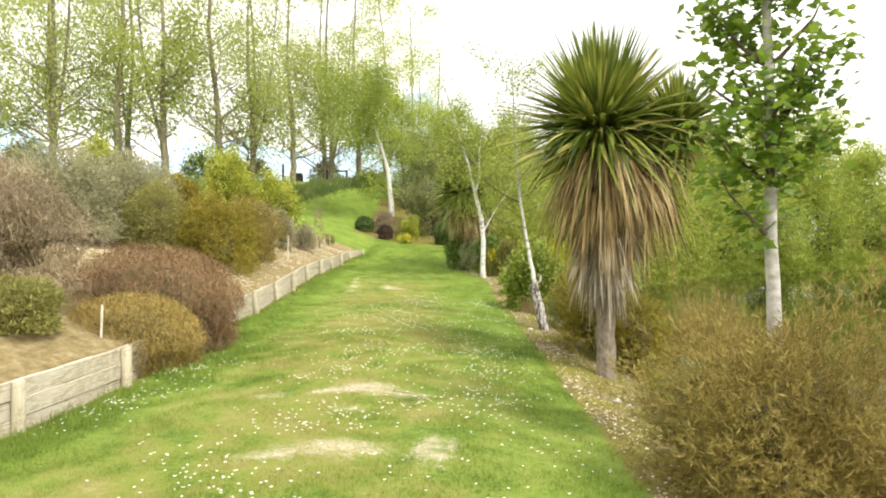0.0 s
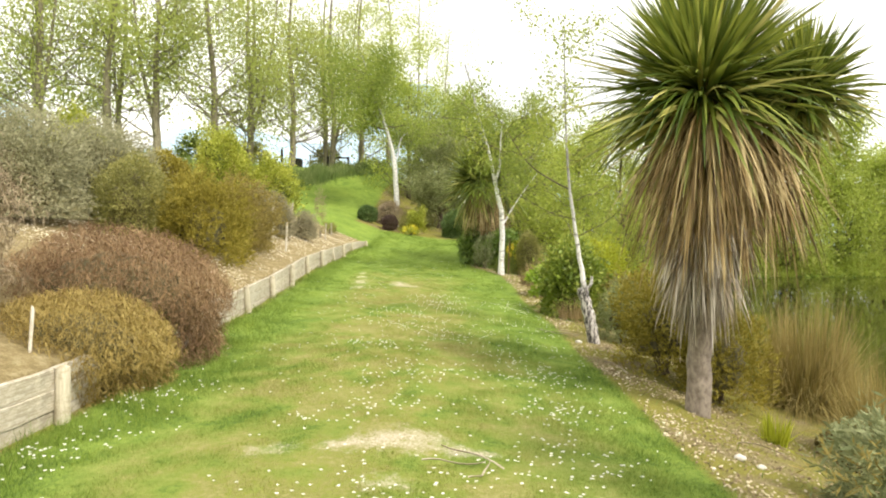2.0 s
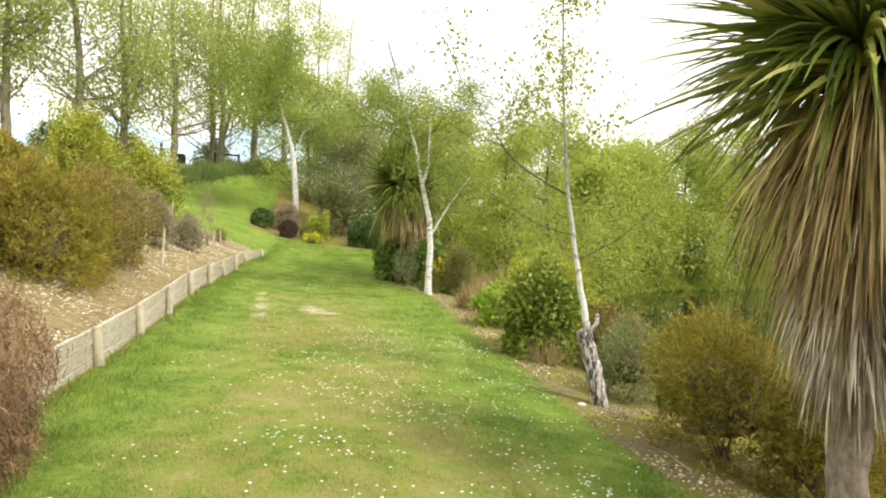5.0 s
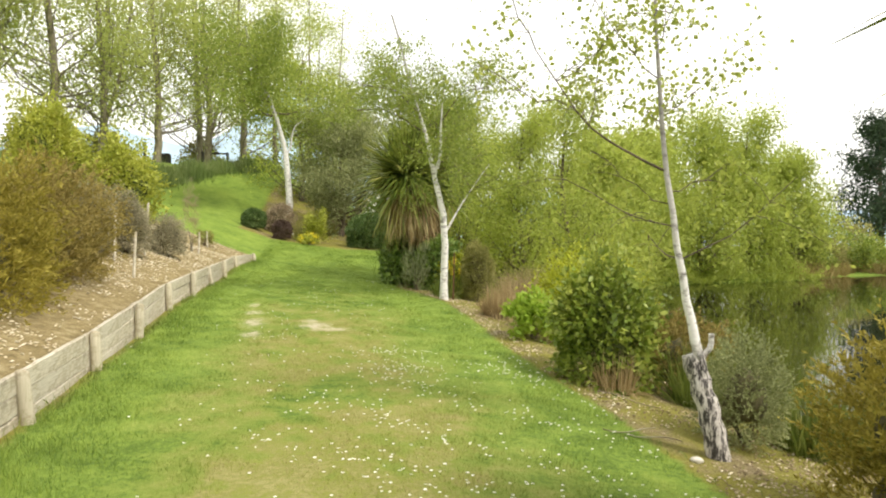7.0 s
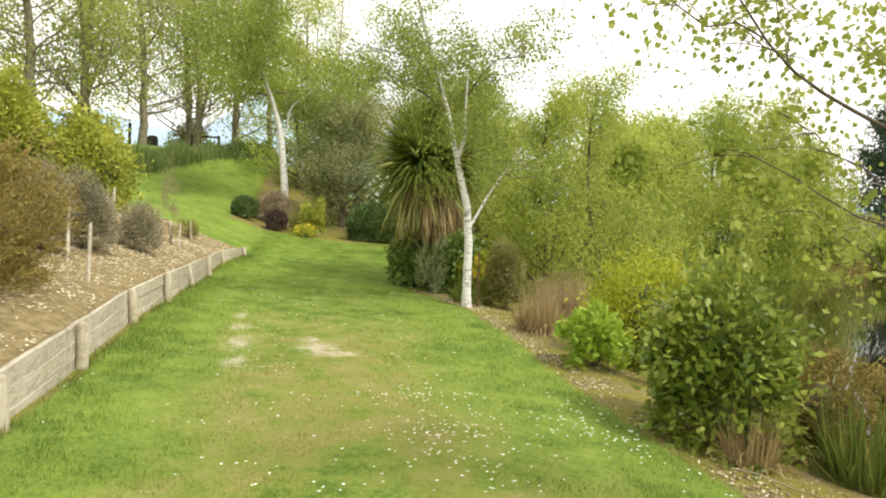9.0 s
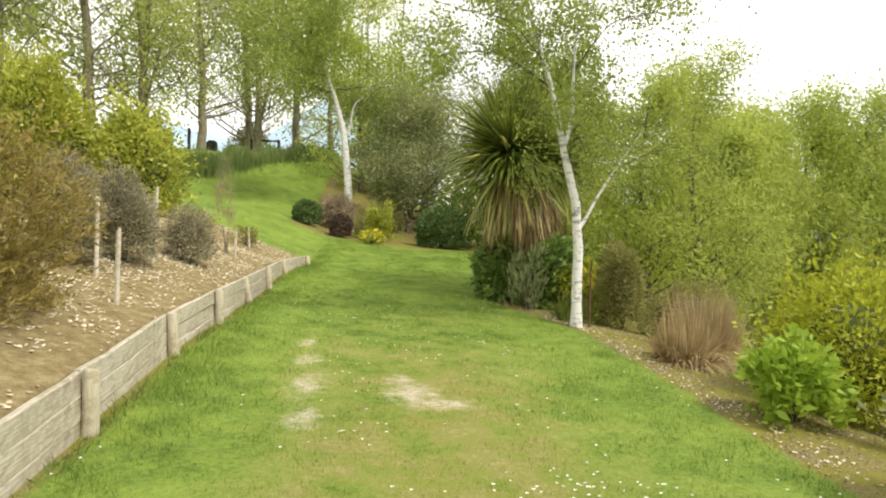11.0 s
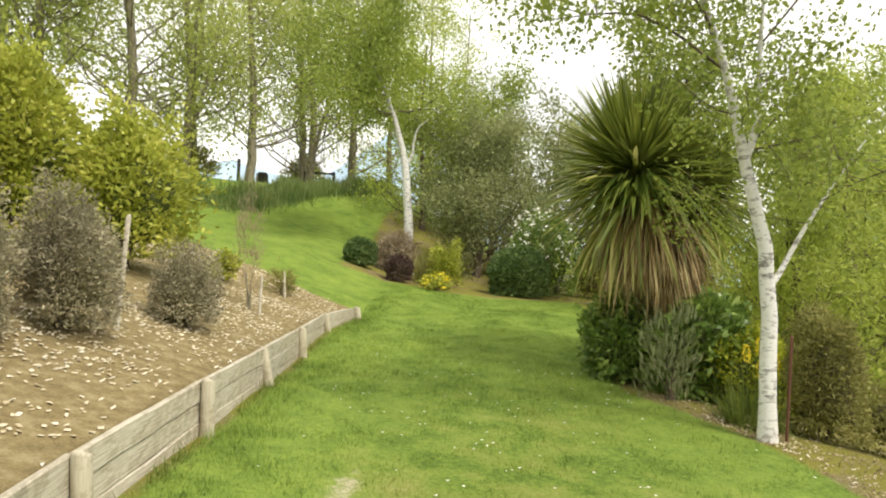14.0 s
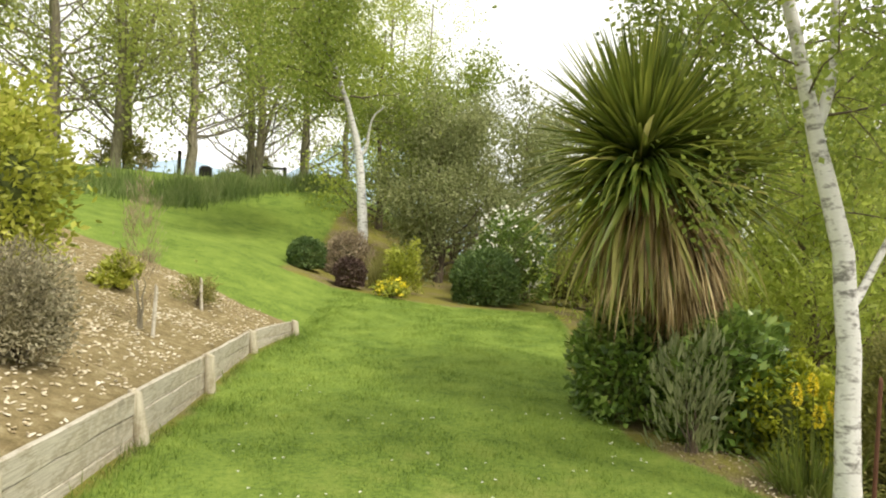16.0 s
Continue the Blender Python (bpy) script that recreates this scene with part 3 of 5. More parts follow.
def post_mesh(height, radius, seed):
    """A round post, its top edge rounded and cut a little askew."""
    r = np.random.default_rng(seed)
    b = bmesh.new()
    prof = [(-0.3, 1.05), (0.0, 1.04), (height * 0.5, 1.0), (height - 0.025, 0.97), (height - 0.006, 0.86), (height, 0.6)]
    lean = r.normal(size=2) * 0.018
    rings = []
    for z, f in prof:
        rings.append([b.verts.new((radius * f * math.cos(a) + lean[0] * z / height, radius * f * math.sin(a) + lean[1] * z / height, z + 0.012 * math.cos(a + seed) * (z > 0.1)))
                      for a in np.linspace(0, 2 * math.pi, 14, endpoint=False)])
    for p, q in zip(rings, rings[1:]):
        for a in range(14):
            f = b.faces.new((p[a], p[(a + 1) % 14], q[(a + 1) % 14], q[a]))
            f.smooth = True
    b.faces.new(rings[-1])
    return b


inv = wall.matrix_world.inverted()
for k, y in enumerate(POSTS_Y):
    x = float(wall_x(y))
    z = float(np.interp(y, FOOT_Y, FOOT_Z))
    top = float(np.interp(y, BED_TOP_Y, BED_TOP_Z)) + 0.045
    p = part("post", post_mesh(top - z, 0.052, k), M_POST, wall)
    p.matrix_local = inv @ pose(x + 0.075, y, z, 0, 0, k * 47)
    if k == len(POSTS_Y) - 1:
        break
    y2 = POSTS_Y[k + 1]
    x2 = float(wall_x(y2))
    z2 = float(np.interp(y2, FOOT_Y, FOOT_Z))
    t2 = float(np.interp(y2, BED_TOP_Y, BED_TOP_Z)) + 0.03
    t1 = top - 0.015
    length = math.hypot(x2 - x, y2 - y)
    yaw = math.degrees(math.atan2(y2 - y, x2 - x))
    tilt = math.degrees(math.atan2(t2 - t1, length))
    rows = 3
    for r in range(rows):
        hgt = 0.148
        zc = 0.5 * (t1 + t2) - hgt / 2 - r * 0.153
        off = rng.normal() * 0.004
        bd = part("board", board_mesh(length - 0.006, hgt, 0.045, 100 + k * 4 + r), M_BOARD, wall)
        bd.matrix_local = inv @ pose(0.5 * (x + x2) + off, 0.5 * (y + y2), zc, 0, -tilt, yaw + rng.normal() * 0.15)

# ---- plants ----


def ball_points():
    b = bmesh.new()
    bmesh.ops.create_icosphere(b, subdivisions=3, radius=1)
    V = np.array([v.co[:] for v in b.verts])
    F = np.array([[v.index for v in f.verts] for f in b.faces])
    b.free()
    return V, F


BALL_V, BALL_F = ball_points()


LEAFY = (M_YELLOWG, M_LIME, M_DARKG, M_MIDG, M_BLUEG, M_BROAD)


def shrub(name, x, y, rx, ry, h, n, size, width, mat, label, style="leaf", seed=0, stems=7, low=0.0, clumps=60, bark=None, shape=1.0, heart=0.7, shag=0.16):
    """A bush: stems, a dense lumpy heart coloured dark as inner shade, and leaves or fine twigs all over it in clumps.
    """
    rng = np.random.default_rng(seed)
    z = gz(x, y)
    top = root(name, x, y, z, label, "shrub")
    mid = low + (h - low) * 0.42
    lobes = unit(rng.normal(size=(14, 3)))
    bulge = rng.uniform(-1.2, 1.0, 14) * max(shag, 0.1)
    knobs = unit(rng.normal(size=(70, 3)))
    knob = rng.uniform(-1.0, 1.0, 70) * shag

    def place(u, rad):
        lump = 1 + (np.exp(6 * (u @ lobes.T - 1)) * bulge).sum(1) + (np.exp(45 * (u @ knobs.T - 1)) * knob).sum(1)
        c = u * (rad * lump)[:, None]
        flat = np.maximum(np.hypot(u[:, 0], u[:, 1]), 0.05)
        wide = np.where(u[:, 2] < 0, np.minimum(0.93 / flat, 2.2), 1.0)
        prof = (1.0 - (1 - shape) * np.clip(c[:, 2], 0, 1)) * wide
        return np.stack([c[:, 0] * rx * prof, c[:, 1] * ry * prof, mid + np.where(c[:, 2] > 0, c[:, 2] * (h - mid) * 0.97, c[:, 2] * (mid - low))], 1)

    tight = heart > 0
    m = n if tight else clumps
    u = unit(rng.normal(size=(m, 3)))
    u[:, 2] = np.abs(u[:, 2]) * np.where(rng.random(m) < 0.62, 1, -1)
    rad = 1.03 - (1.0 - heart) * rng.random(m) ** 1.6 + np.where(rng.random(m) < 0.22, rng.random(m) * shag, 0) if tight else np.where(rng.random(m) < 0.75, rng.uniform(0.72, 1.0, m), rng.uniform(0.25, 0.72, m))
    C = place(u, rad)
    if tight:
        P = C + rng.normal(size=(n, 3)) * 0.012
    else:
        P = C[rng.integers(0, m, n)] + rng.normal(size=(n, 3)) * 0.42 * (rx * ry * (h - low)) ** (1 / 3) / m ** (1 / 3)
    P[:, 2] = np.maximum(P[:, 2], low + 0.03)
    out = unit((P - [0, 0, mid * 0.7]) / [rx, ry, h])
    if style == "leaf":
        D = out + rng.normal(size=(n, 3)) * 0.7 + [0, 0, 0.15]
        V, F = leaves(P - unit(D) * size * 0.5, D, size, width, rng)
    elif style == "wisp":
        k = n // 9
        S = unit(out[:k] * 0.8 + rng.normal(size=(k, 3)) * 0.4 + [0, 0, 0.6])
        j = np.arange(n) % k
        f = 0.1 + 1.0 * rng.random(n)
        Q = P[:k][j] - S[j] * size * 0.6 + S[j] * (size * 1.5 * f * (0.6 + 0.8 * (j % 7) / 6.0))[:, None]
        Q[:, 2] = np.maximum(Q[:, 2] - 0.25 * size * f ** 2, low + 0.02)
        V, F = leaves(Q, S[j] * 0.9 + rng.normal(size=(n, 3)) * 0.5, size * 0.5 * (1.25 - 0.5 * f), width, rng)
    elif style == "tangle":
        D = out * 0.45 + rng.normal(size=(n, 3)) * 0.8
        V, F = blades(P - unit(D) * size * 0.4, D, size * rng.uniform(0.6, 1.5, n), width, rng.uniform(0, 0.6, n), rng, 2)
    else:
        D = out * 0.4 + rng.normal(size=(n, 3)) * 0.22 + [0, 0, 1.0]
        V, F = leaves(P - unit(D) * size * 0.4, D, size, width, rng)
    link("foliage", raw("foliage", V, F), mat, top)
    # dark heart seen through the leaves, its colour standing in for inner shade
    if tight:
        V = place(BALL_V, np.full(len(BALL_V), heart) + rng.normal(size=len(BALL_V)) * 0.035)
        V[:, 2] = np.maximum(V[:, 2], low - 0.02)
        link("shade_heart", raw("shade_heart", V, BALL_F, False), M_SHADE_GREEN if mat in LEAFY else M_SHADE_BROWN, top, "dense inner twigs with shade put into the dark colour")
    lines = []
    for s in range(stems):
        e = C[rng.integers(0, m)] * [0.6, 0.6, 0.68]
        e[2] = max(e[2], 0.3 * h)
        d = rng.normal(size=2) * 0.05 * rx
        lines.append(bend([(d[0], d[1], -0.08), (e[0] * 0.35 + d[0], e[1] * 0.35 + d[1], e[2] * 0.5), tuple(e)], 6, 0.008 + 0.005 * h, 0.003, rng, 0.012))
    V, F = tubes(lines, 5)
    link("stemwork", raw("stemwork", V, F, True), bark or M_BROWNBARK, top)
    return top


def tussock(name, x, y, n, length, width, mat, label, seed=0, spread_r=0.15, droop=0.8, tilt=0.7, category="grass clump", z=None):
    rng = np.random.default_rng(seed)
    top = root(name, x, y, gz(x, y) if z is None else z, label, category)
    for name_, share, lean_ in (("drooping_tuft", 0.65, 1.15), ("upright_tuft", 0.35, 0.45)):
        k = int(n * share)
        az, r = rng.uniform(0, 2 * np.pi, k), spread_r * np.sqrt(rng.random(k))
        P = np.stack([r * np.cos(az), r * np.sin(az), np.full(k, -0.02)], 1)
        a2 = az + rng.normal(size=k) * 0.5
        el = np.abs(rng.normal(size=k)) * tilt * lean_
        D = np.stack([np.cos(a2) * np.sin(el), np.sin(a2) * np.sin(el), np.cos(el)], 1)
        V, F = blades(P, D, length * rng.uniform(0.55, 1.15, k), width, droop * rng.uniform(0.3, 1.1, k) * np.clip(el, 0.15, 1), rng, 5)
        link(name_, raw(name_, V, F), mat, top)
    return top


def tree(name, x, y, trunk, r0, mat_bark, mat_leaf, label, seed=0, limbs=16, start=0.3, reach=1.6, lift=0.6, twigs=7, leaf_n=6000, leaf=0.06, leaf_w=0.04,
         spray=0.22, hang=0.0, taper=0.9, extra=(), z=None, sides=8, point=0.55, r_top=0.15, group="", skew=(0, 0), thin_r=0.42, mat_twig=None, boughs=(), clump=0):
    """A tree: a tapered trunk through the given points, limbs, twigs, and leaves in sprays about the twigs."""
    rng = np.random.default_rng(seed)
    top = root(name, x, y, gz(x, y) if z is None else z, label, "tree", group)
    t = bend(trunk, 18, r0, r0 * r_top, rng, r0 * 0.1, taper)
    t[0, 3] *= 1.25
    lines = [t] + [bend(p, 9, a, b, rng, a * 0.15) for p, a, b in extra]
    thick = list(lines)
    thin, ends = [bend(p, 9, r_a, r_b, rng, r_a * 0.3) for p, r_a, r_b in boughs], []
    total = t[-1, 2] - t[0, 2]
    hosts = [t] * limbs
    for p in [q for q in lines[1:] if q[-1, 3] < 0.02 or q[0, 3] > 0.06]:
        hosts += [p] * max(2, limbs // 5)
    for p in list(thin):
        hosts += [p] * 6
    for i, host in enumerate(hosts):
        f = start + (0.98 - start) * rng.random() if host is t else rng.uniform(0.35, 1.0)
        k = min(int(f * (len(host) - 1)), len(host) - 2)
        q = f * (len(host) - 1) - k
        s = host[k] * (1 - q) + host[k + 1] * q
        az = i * 2.4 + rng.normal() * 0.5
        up = lift + rng.normal() * 0.2
        way = unit(np.array([math.cos(az) + skew[0], math.sin(az) + skew[1], up]))
        size = reach * (1 - point * f if host is t else 0.6) * rng.uniform(0.7, 1.2)
        e = s[:3] + way * size
        m = s[:3] + way * size * 0.5 + np.array([0, 0, -0.08 * size])
        e[2] += 0.15 * size - hang * 0.4 * size
        ln = bend([tuple(s[:3]), tuple(m), tuple(e)], 6, max(s[3] * thin_r, 0.005), 0.003, rng, size * 0.02)
        thin.append(ln)
        ends += [(ln[j, :3], ln[j, :3]) for j in (3, 4, 5)]
        for _ in range(twigs):
            j = rng.integers(1, 6)
            w2 = unit(way * 0.7 + rng.normal(size=3) * 0.7 + np.array([0, 0, 0.15 - hang]))
            l2 = size * rng.uniform(0.22, 0.5)
            a = ln[j, :3]
            b = a + w2 * l2
            b2 = b + np.array([0, 0, -hang * l2 * 1.2])
            thin.append(bend([tuple(a), tuple(0.5 * (a + b)), tuple(b2)], 4, max(ln[j, 3] * 0.5, 0.003), 0.0015, rng))
            ends.append((a * 0.4 + b2 * 0.6, b2))
    V, F = tubes(thick, sides)
    link("trunk", raw("trunk", V, F, True), mat_bark, top)
    V, F = tubes(thin, 4)
    link("branchwork", raw("branchwork", V, F, True), mat_twig or mat_bark, top)
    A = np.array([e[0] for e in ends])
    B = np.array([e[1] for e in ends])
    k = rng.integers(0, len(A), leaf_n)
    if clump:
        k = rng.choice(len(A), clump, replace=False)[rng.integers(0, clump, leaf_n)]
    P = A[k] + (B - A)[k] * rng.random((leaf_n, 1)) * 1.2 + rng.normal(size=(leaf_n, 3)) * spray
    D = rng.normal(size=(leaf_n, 3)) + [0, 0, -0.5 - hang]
    V, F = leaves(P, D, leaf, leaf_w, rng)
    link("crown", raw("crown", V, F), mat_leaf, top)
    return top


# palm leaves: a few shared blades of different bend
def palm_blade(length, width, droop, seed):
    n = 7
    r = np.random.default_rng(seed)
    V, F = [], []
    for k in range(n):
        s = k / (n - 1)
        x = length * s * (1 - 0.32 * droop * s)
        z = -droop * length * s ** 2.2
        w = width * 0.5 * (0.55 + 0.45 * min(1, 3 * s)) * (1 - s ** 3) + 0.0008
        tw = r.normal() * 0.15
        V += [(x, -w, z + w * (0.5 + tw)), (x, 0, z), (x, w, z + w * (0.5 - tw))]
        if k:
            a = 3 * (k - 1)
            F += [(a, a + 1, a + 4, a + 3), (a + 1, a + 2, a + 5, a + 4)]
    return raw("leaf", V, np.array(F), True)


def cabbage_tree(x, y, trunk, r0, heads, width, label, skirts, seed, arc=135, crest=88, soft=0, aged=1.0, tuft=0.72, low=0.78):
    """A cabbage tree: leaning trunk, heads (x, y, z, count, length) of sword leaves, skirts of hanging dead leaves."""
    rng = np.random.default_rng(seed)
    top = root("cabbage_tree", x, y, gz(x, y), label, "cabbage tree")
    limbs_ = [bend([trunk[-2], tuple(0.5 * (np.array(trunk[-2]) + h[:3]) + [0.05, 0, -0.08]), h[:3]], 6, r0 * 0.75, r0 * 0.55, rng) for h in heads]
    V, F = tubes([bend(trunk, 16, r0 * 1.15, r0 * 0.8, rng, 0.006)] + limbs_, 14)
    link("trunk", raw("trunk", V, F, True), M_PALMBARK, top)
    bends = (0.03, 0.1, 0.2, 0.36, 0.6)
    for hx, hy, hz, count, length in heads:
        fresh = [palm_blade(length, width, d, i) for i, d in enumerate(bends)]
        olds = [m_.copy() for m_ in fresh]
        for m_ in fresh:
            m_.materials.append(M_PALMLEAF)
        for m_ in olds:
            m_.materials.append(M_PALMOLD)
        for i in range(count):
            f = ((i + 0.5) / count) ** 1.12
            el = crest - arc * f + rng.normal() * 9
            az = i * 137.5 + rng.normal() * 12
            b = max(soft, 0 if el > 50 else 1 if el > 20 else 2 if el > -15 else 3)
            b = min(4, b + (rng.random() < 0.18))
            old = rng.random() < aged * (0.8 if el < -18 else 0.45 if el < 12 else 0.16 if el < 40 else 0.05)
            ob = link("leaf", olds[b] if old else fresh[b], None, top)
            s = rng.uniform(0.8, 1.12) * (tuft if el > 50 else 0.88 if el > 25 else 1.0 if el > -15 else low)
            ob.matrix_local = pose(hx, hy, hz - 0.28 * f * length, rng.normal() * 14, -el, az) @ Matrix.Diagonal((s, rng.uniform(0.6, 1.15), s, 1))
        n = int(count * 3.4)
        az, el = rng.uniform(0, 6.283, n), np.radians(rng.uniform(-10, crest, n))
        D = np.stack([np.cos(az) * np.cos(el), np.sin(az) * np.cos(el), np.sin(el)], 1)
        V, F = blades(np.array((hx, hy, hz)) + D * 0.05 - [0, 0, 0.1], D, length * rng.uniform(0.6, 1.02, n), 0.038, np.clip(0.4 - el * 0.4, 0.03 + 0.14 * soft, 0.6), rng, 5, 3.0)
        tagged(link("inner_leaves", raw("inner_leaves", V, F), M_PALMLEAF, top), kind="stuff")
    for name_, mat, label_, rings in skirts:
        P, D, L, W, R = [], [], [], [], []
        for (cx, cy, zt, zb, rad, n, ll) in rings:
            f = rng.random(n)
            az = rng.integers(0, 19, n) * 0.331 + f * 3.0 + rng.normal(size=n) * 0.11
            P.append(np.stack([cx + 0.13 * np.cos(az), cy + 0.13 * np.sin(az), zb + (zt - zb) * f], 1))
            o = rad * rng.uniform(0.35, 1.25, n)
            D.append(np.stack([np.cos(az) * o, np.sin(az) * o, -rng.uniform(0.3, 0.9, n)], 1) + rng.normal(size=(n, 3)) * 0.28)
            L.append(ll * rng.uniform(0.45, 1.05, n))
            W.append(rng.uniform(0.006, 0.026, n))
            R.append(rng.uniform(0.45, 0.98, n))
        V, F = blades(np.concatenate(P), np.concatenate(D), np.concatenate(L), np.concatenate(W), np.concatenate(R), rng, 6, 3.0)
        tagged(link(name_, raw(name_, V, F), mat, top, label_), kind="stuff")
    return top


cabbage_tree(3.08, 5.36, [(0, 0, -0.15), (0.02, 0.0, 0.35), (0.0, -0.05, 0.8), (-0.02, -0.14, 1.7), (0.0, -0.18, 2.5), (0.0, -0.2, 2.85)], 0.108,
             [(-0.02, -0.1, 3.12, 350, 1.42), (0.92, -0.05, 3.12, 165, 0.82)], 0.072, "cabbage tree with green sword leaves and dry skirt",
             [("dead_leaves", M_PALMDEAD, "dry golden brown hanging leaf skirt", [(0.0, -0.2, 2.95, 2.5, 1.3, 900, 1.15), (0.0, -0.18, 2.5, 2.0, 0.75, 1000, 0.78), (0.45, -0.15, 2.75, 2.3, 0.9, 460, 0.95)]),
              ("bleached_leaves", M_PALMGREY, "bleached grey lower leaf skirt", [(0.0, -0.16, 2.3, 1.8, 0.65, 520, 0.75), (-0.03, -0.1, 1.9, 1.45, 0.42, 800, 0.6), (0.0, -0.05, 1.5, 1.15, 0.22, 420, 0.42)])], 11, 140, tuft=0.66)
cabbage_tree(1.12, 19.9, [(0, 0, -0.1), (0, 0, 0.8), (-0.05, -0.05, 1.7), (-0.1, -0.1, 2.4)], 0.16,
             [(-0.2, -0.25, 2.66, 340, 1.5), (0.5, 0.05, 2.5, 200, 1.25)], 0.066, "cabbage tree with arching leaves and brown skirt",
             [("dead_leaves", M_PALMDEAD, "dry brown hanging leaf skirt", [(-0.1, -0.3, 2.4, 1.9, 0.7, 1700, 1.0), (0.2, -0.25, 2.1, 1.5, 0.5, 1400, 0.8)])], 12, 138, 80, 0, 0.4, 0.5, 1.0)

# birches along the path
leaning = tree("birch_tree", 2.58, 8.3, [(0, 0, -0.1), (-0.09, 0.05, 0.5), (-0.17, 0.1, 0.95), (-0.24, 0.15, 1.4), (-0.38, 0.16, 2.2), (-0.42, 0.18, 3.2), (-0.45, 0.2, 4.6)], 0.06, M_BIRCH_OLD, M_BIRCHLEAF,
     "slender leaning birch with cracked black and white foot", 21, limbs=16, start=0.5, reach=1.25, lift=0.6, twigs=6, thin_r=0.24, leaf_n=4300, leaf=0.042, leaf_w=0.034, spray=0.11, hang=0.3, r_top=0.12, taper=0.7, mat_twig=M_BROWNBARK,
     boughs=[([(-0.37, 0.16, 2.15), (-0.9, 0.3, 2.45), (-1.3, 0.4, 3.1)], 0.011, 0.004)],
     extra=[([(-0.13, 0.08, 0.72), (-0.04, 0.06, 0.84), (-0.05, 0.05, 0.92)], 0.022, 0.021)])
rng = np.random.default_rng(24)
V, F = tubes([bend([(0, 0, -0.12), (-0.05, 0.04, 0.25), (-0.11, 0.09, 0.52), (-0.16, 0.13, 0.74)], 12, 0.088, 0.074, rng, 0.008), bend([(-0.16, 0.13, 0.74), (-0.162, 0.13, 0.77)], 4, 0.078, 0.004, rng)], 12)
link("stump", raw("stump", V, F, True), M_BIRCH_OLD, leaning, "old cracked black and white trunk foot")
tree("birch_tree", 1.53, 17.3, [(0, 0, -0.1), (0.02, 0, 0.7), (0.03, 0, 1.4), (-0.05, 0, 1.9), (-0.14, 0, 2.35), (-0.23, 0, 2.65), (-0.33, 0, 3.15), (-0.5, 0, 3.8), (-0.69, 0, 4.4), (-1.04, 0, 5.7)], 0.08, M_BIRCH, M_BIRCHLEAF2,
     "white-barked birch forked low beside the lawn", 22, limbs=13, start=0.5, reach=1.9, lift=0.4, twigs=7, mat_twig=M_BROWNBARK, thin_r=0.2, leaf_n=15500, leaf=0.048, leaf_w=0.036, spray=0.1, hang=0.35, r_top=0.22, taper=1.15,
     extra=[([(0.03, 0, 1.38), (0.16, 0.02, 1.55), (0.5, 0.05, 2.15), (0.95, 0.1, 2.75)], 0.032, 0.008), ([(-0.2, 0, 2.5), (-0.08, 0, 2.8), (-0.03, 0, 3.15), (-0.1, 0, 3.4), (0.02, 0, 4.3)], 0.042, 0.014)], skew=(-0.3, -0.2),
     boughs=[([(-0.38, 0, 3.35), (-1.2, -0.3, 3.8), (-2.1, -0.5, 3.6)], 0.016, 0.004), ([(-0.48, 0, 3.7), (-1.0, -0.6, 4.1), (-1.7, -1.2, 4.0)], 0.016, 0.004), ([(-0.03, 0, 3.6), (0.3, -0.6, 4.1), (0.7, -1.2, 4.0)], 0.014, 0.004),
             ([(0.5, 0.05, 2.15), (0.8, -0.1, 2.35), (1.3, -0.2, 2.5)], 0.009, 0.003)])
tree("birch_tree", -2.9, 30.0, [(0, 0, -0.2), (0.02, 0, 0.8), (-0.03, 0, 2.0), (-0.1, 0, 3.2), (-0.4, 0, 4.2), (-0.7, 0, 5.1), (-1.25, 0, 6.2), (-1.6, 0, 7.8)], 0.16, M_BIRCH, M_BIRCHLEAF2,
     "tall white-barked birch in the far garden bed", 23, limbs=24, start=0.58, reach=3.2, lift=0.35, twigs=8, leaf_n=19000, leaf=0.09, leaf_w=0.065, spray=0.26, hang=0.2, mat_twig=M_BROWNBARK,
     extra=[([(-0.1, 0, 3.0), (0.14, 0, 3.35), (0.08, 0, 3.8), (0.26, 0, 4.15), (0.5, 0, 4.3)], 0.05, 0.01)])


def maple_leaf_mesh(P, D, size, rng):
    n = len(P)
    D = unit(D)
    side = unit(np.cross(D, rng.normal(size=(n, 3)) * 0.5 + [0, 0, 1]))
    L = (size * rng.uniform(0.6, 1.25, n))[:, None]
    out = [(0, 0), (-0.25, 0.42), (0.2, 0.5), (0.35, 0.8), (0.55, 0.42), (1.0, 0.0), (0.55, -0.42), (0.35, -0.8), (0.2, -0.5), (-0.25, -0.42)]
    nrm = np.cross(side, D)
    V = np.stack([P + D * L * a + side * L * b * 0.72 - nrm * L * abs(b) * 0.22 for a, b in out], 1).reshape(-1, 3)
    i = np.arange(n)[:, None] * len(out)
    F = np.concatenate([i + [0, k, k + 1] for k in range(1, 9)], 0)
    return V, F


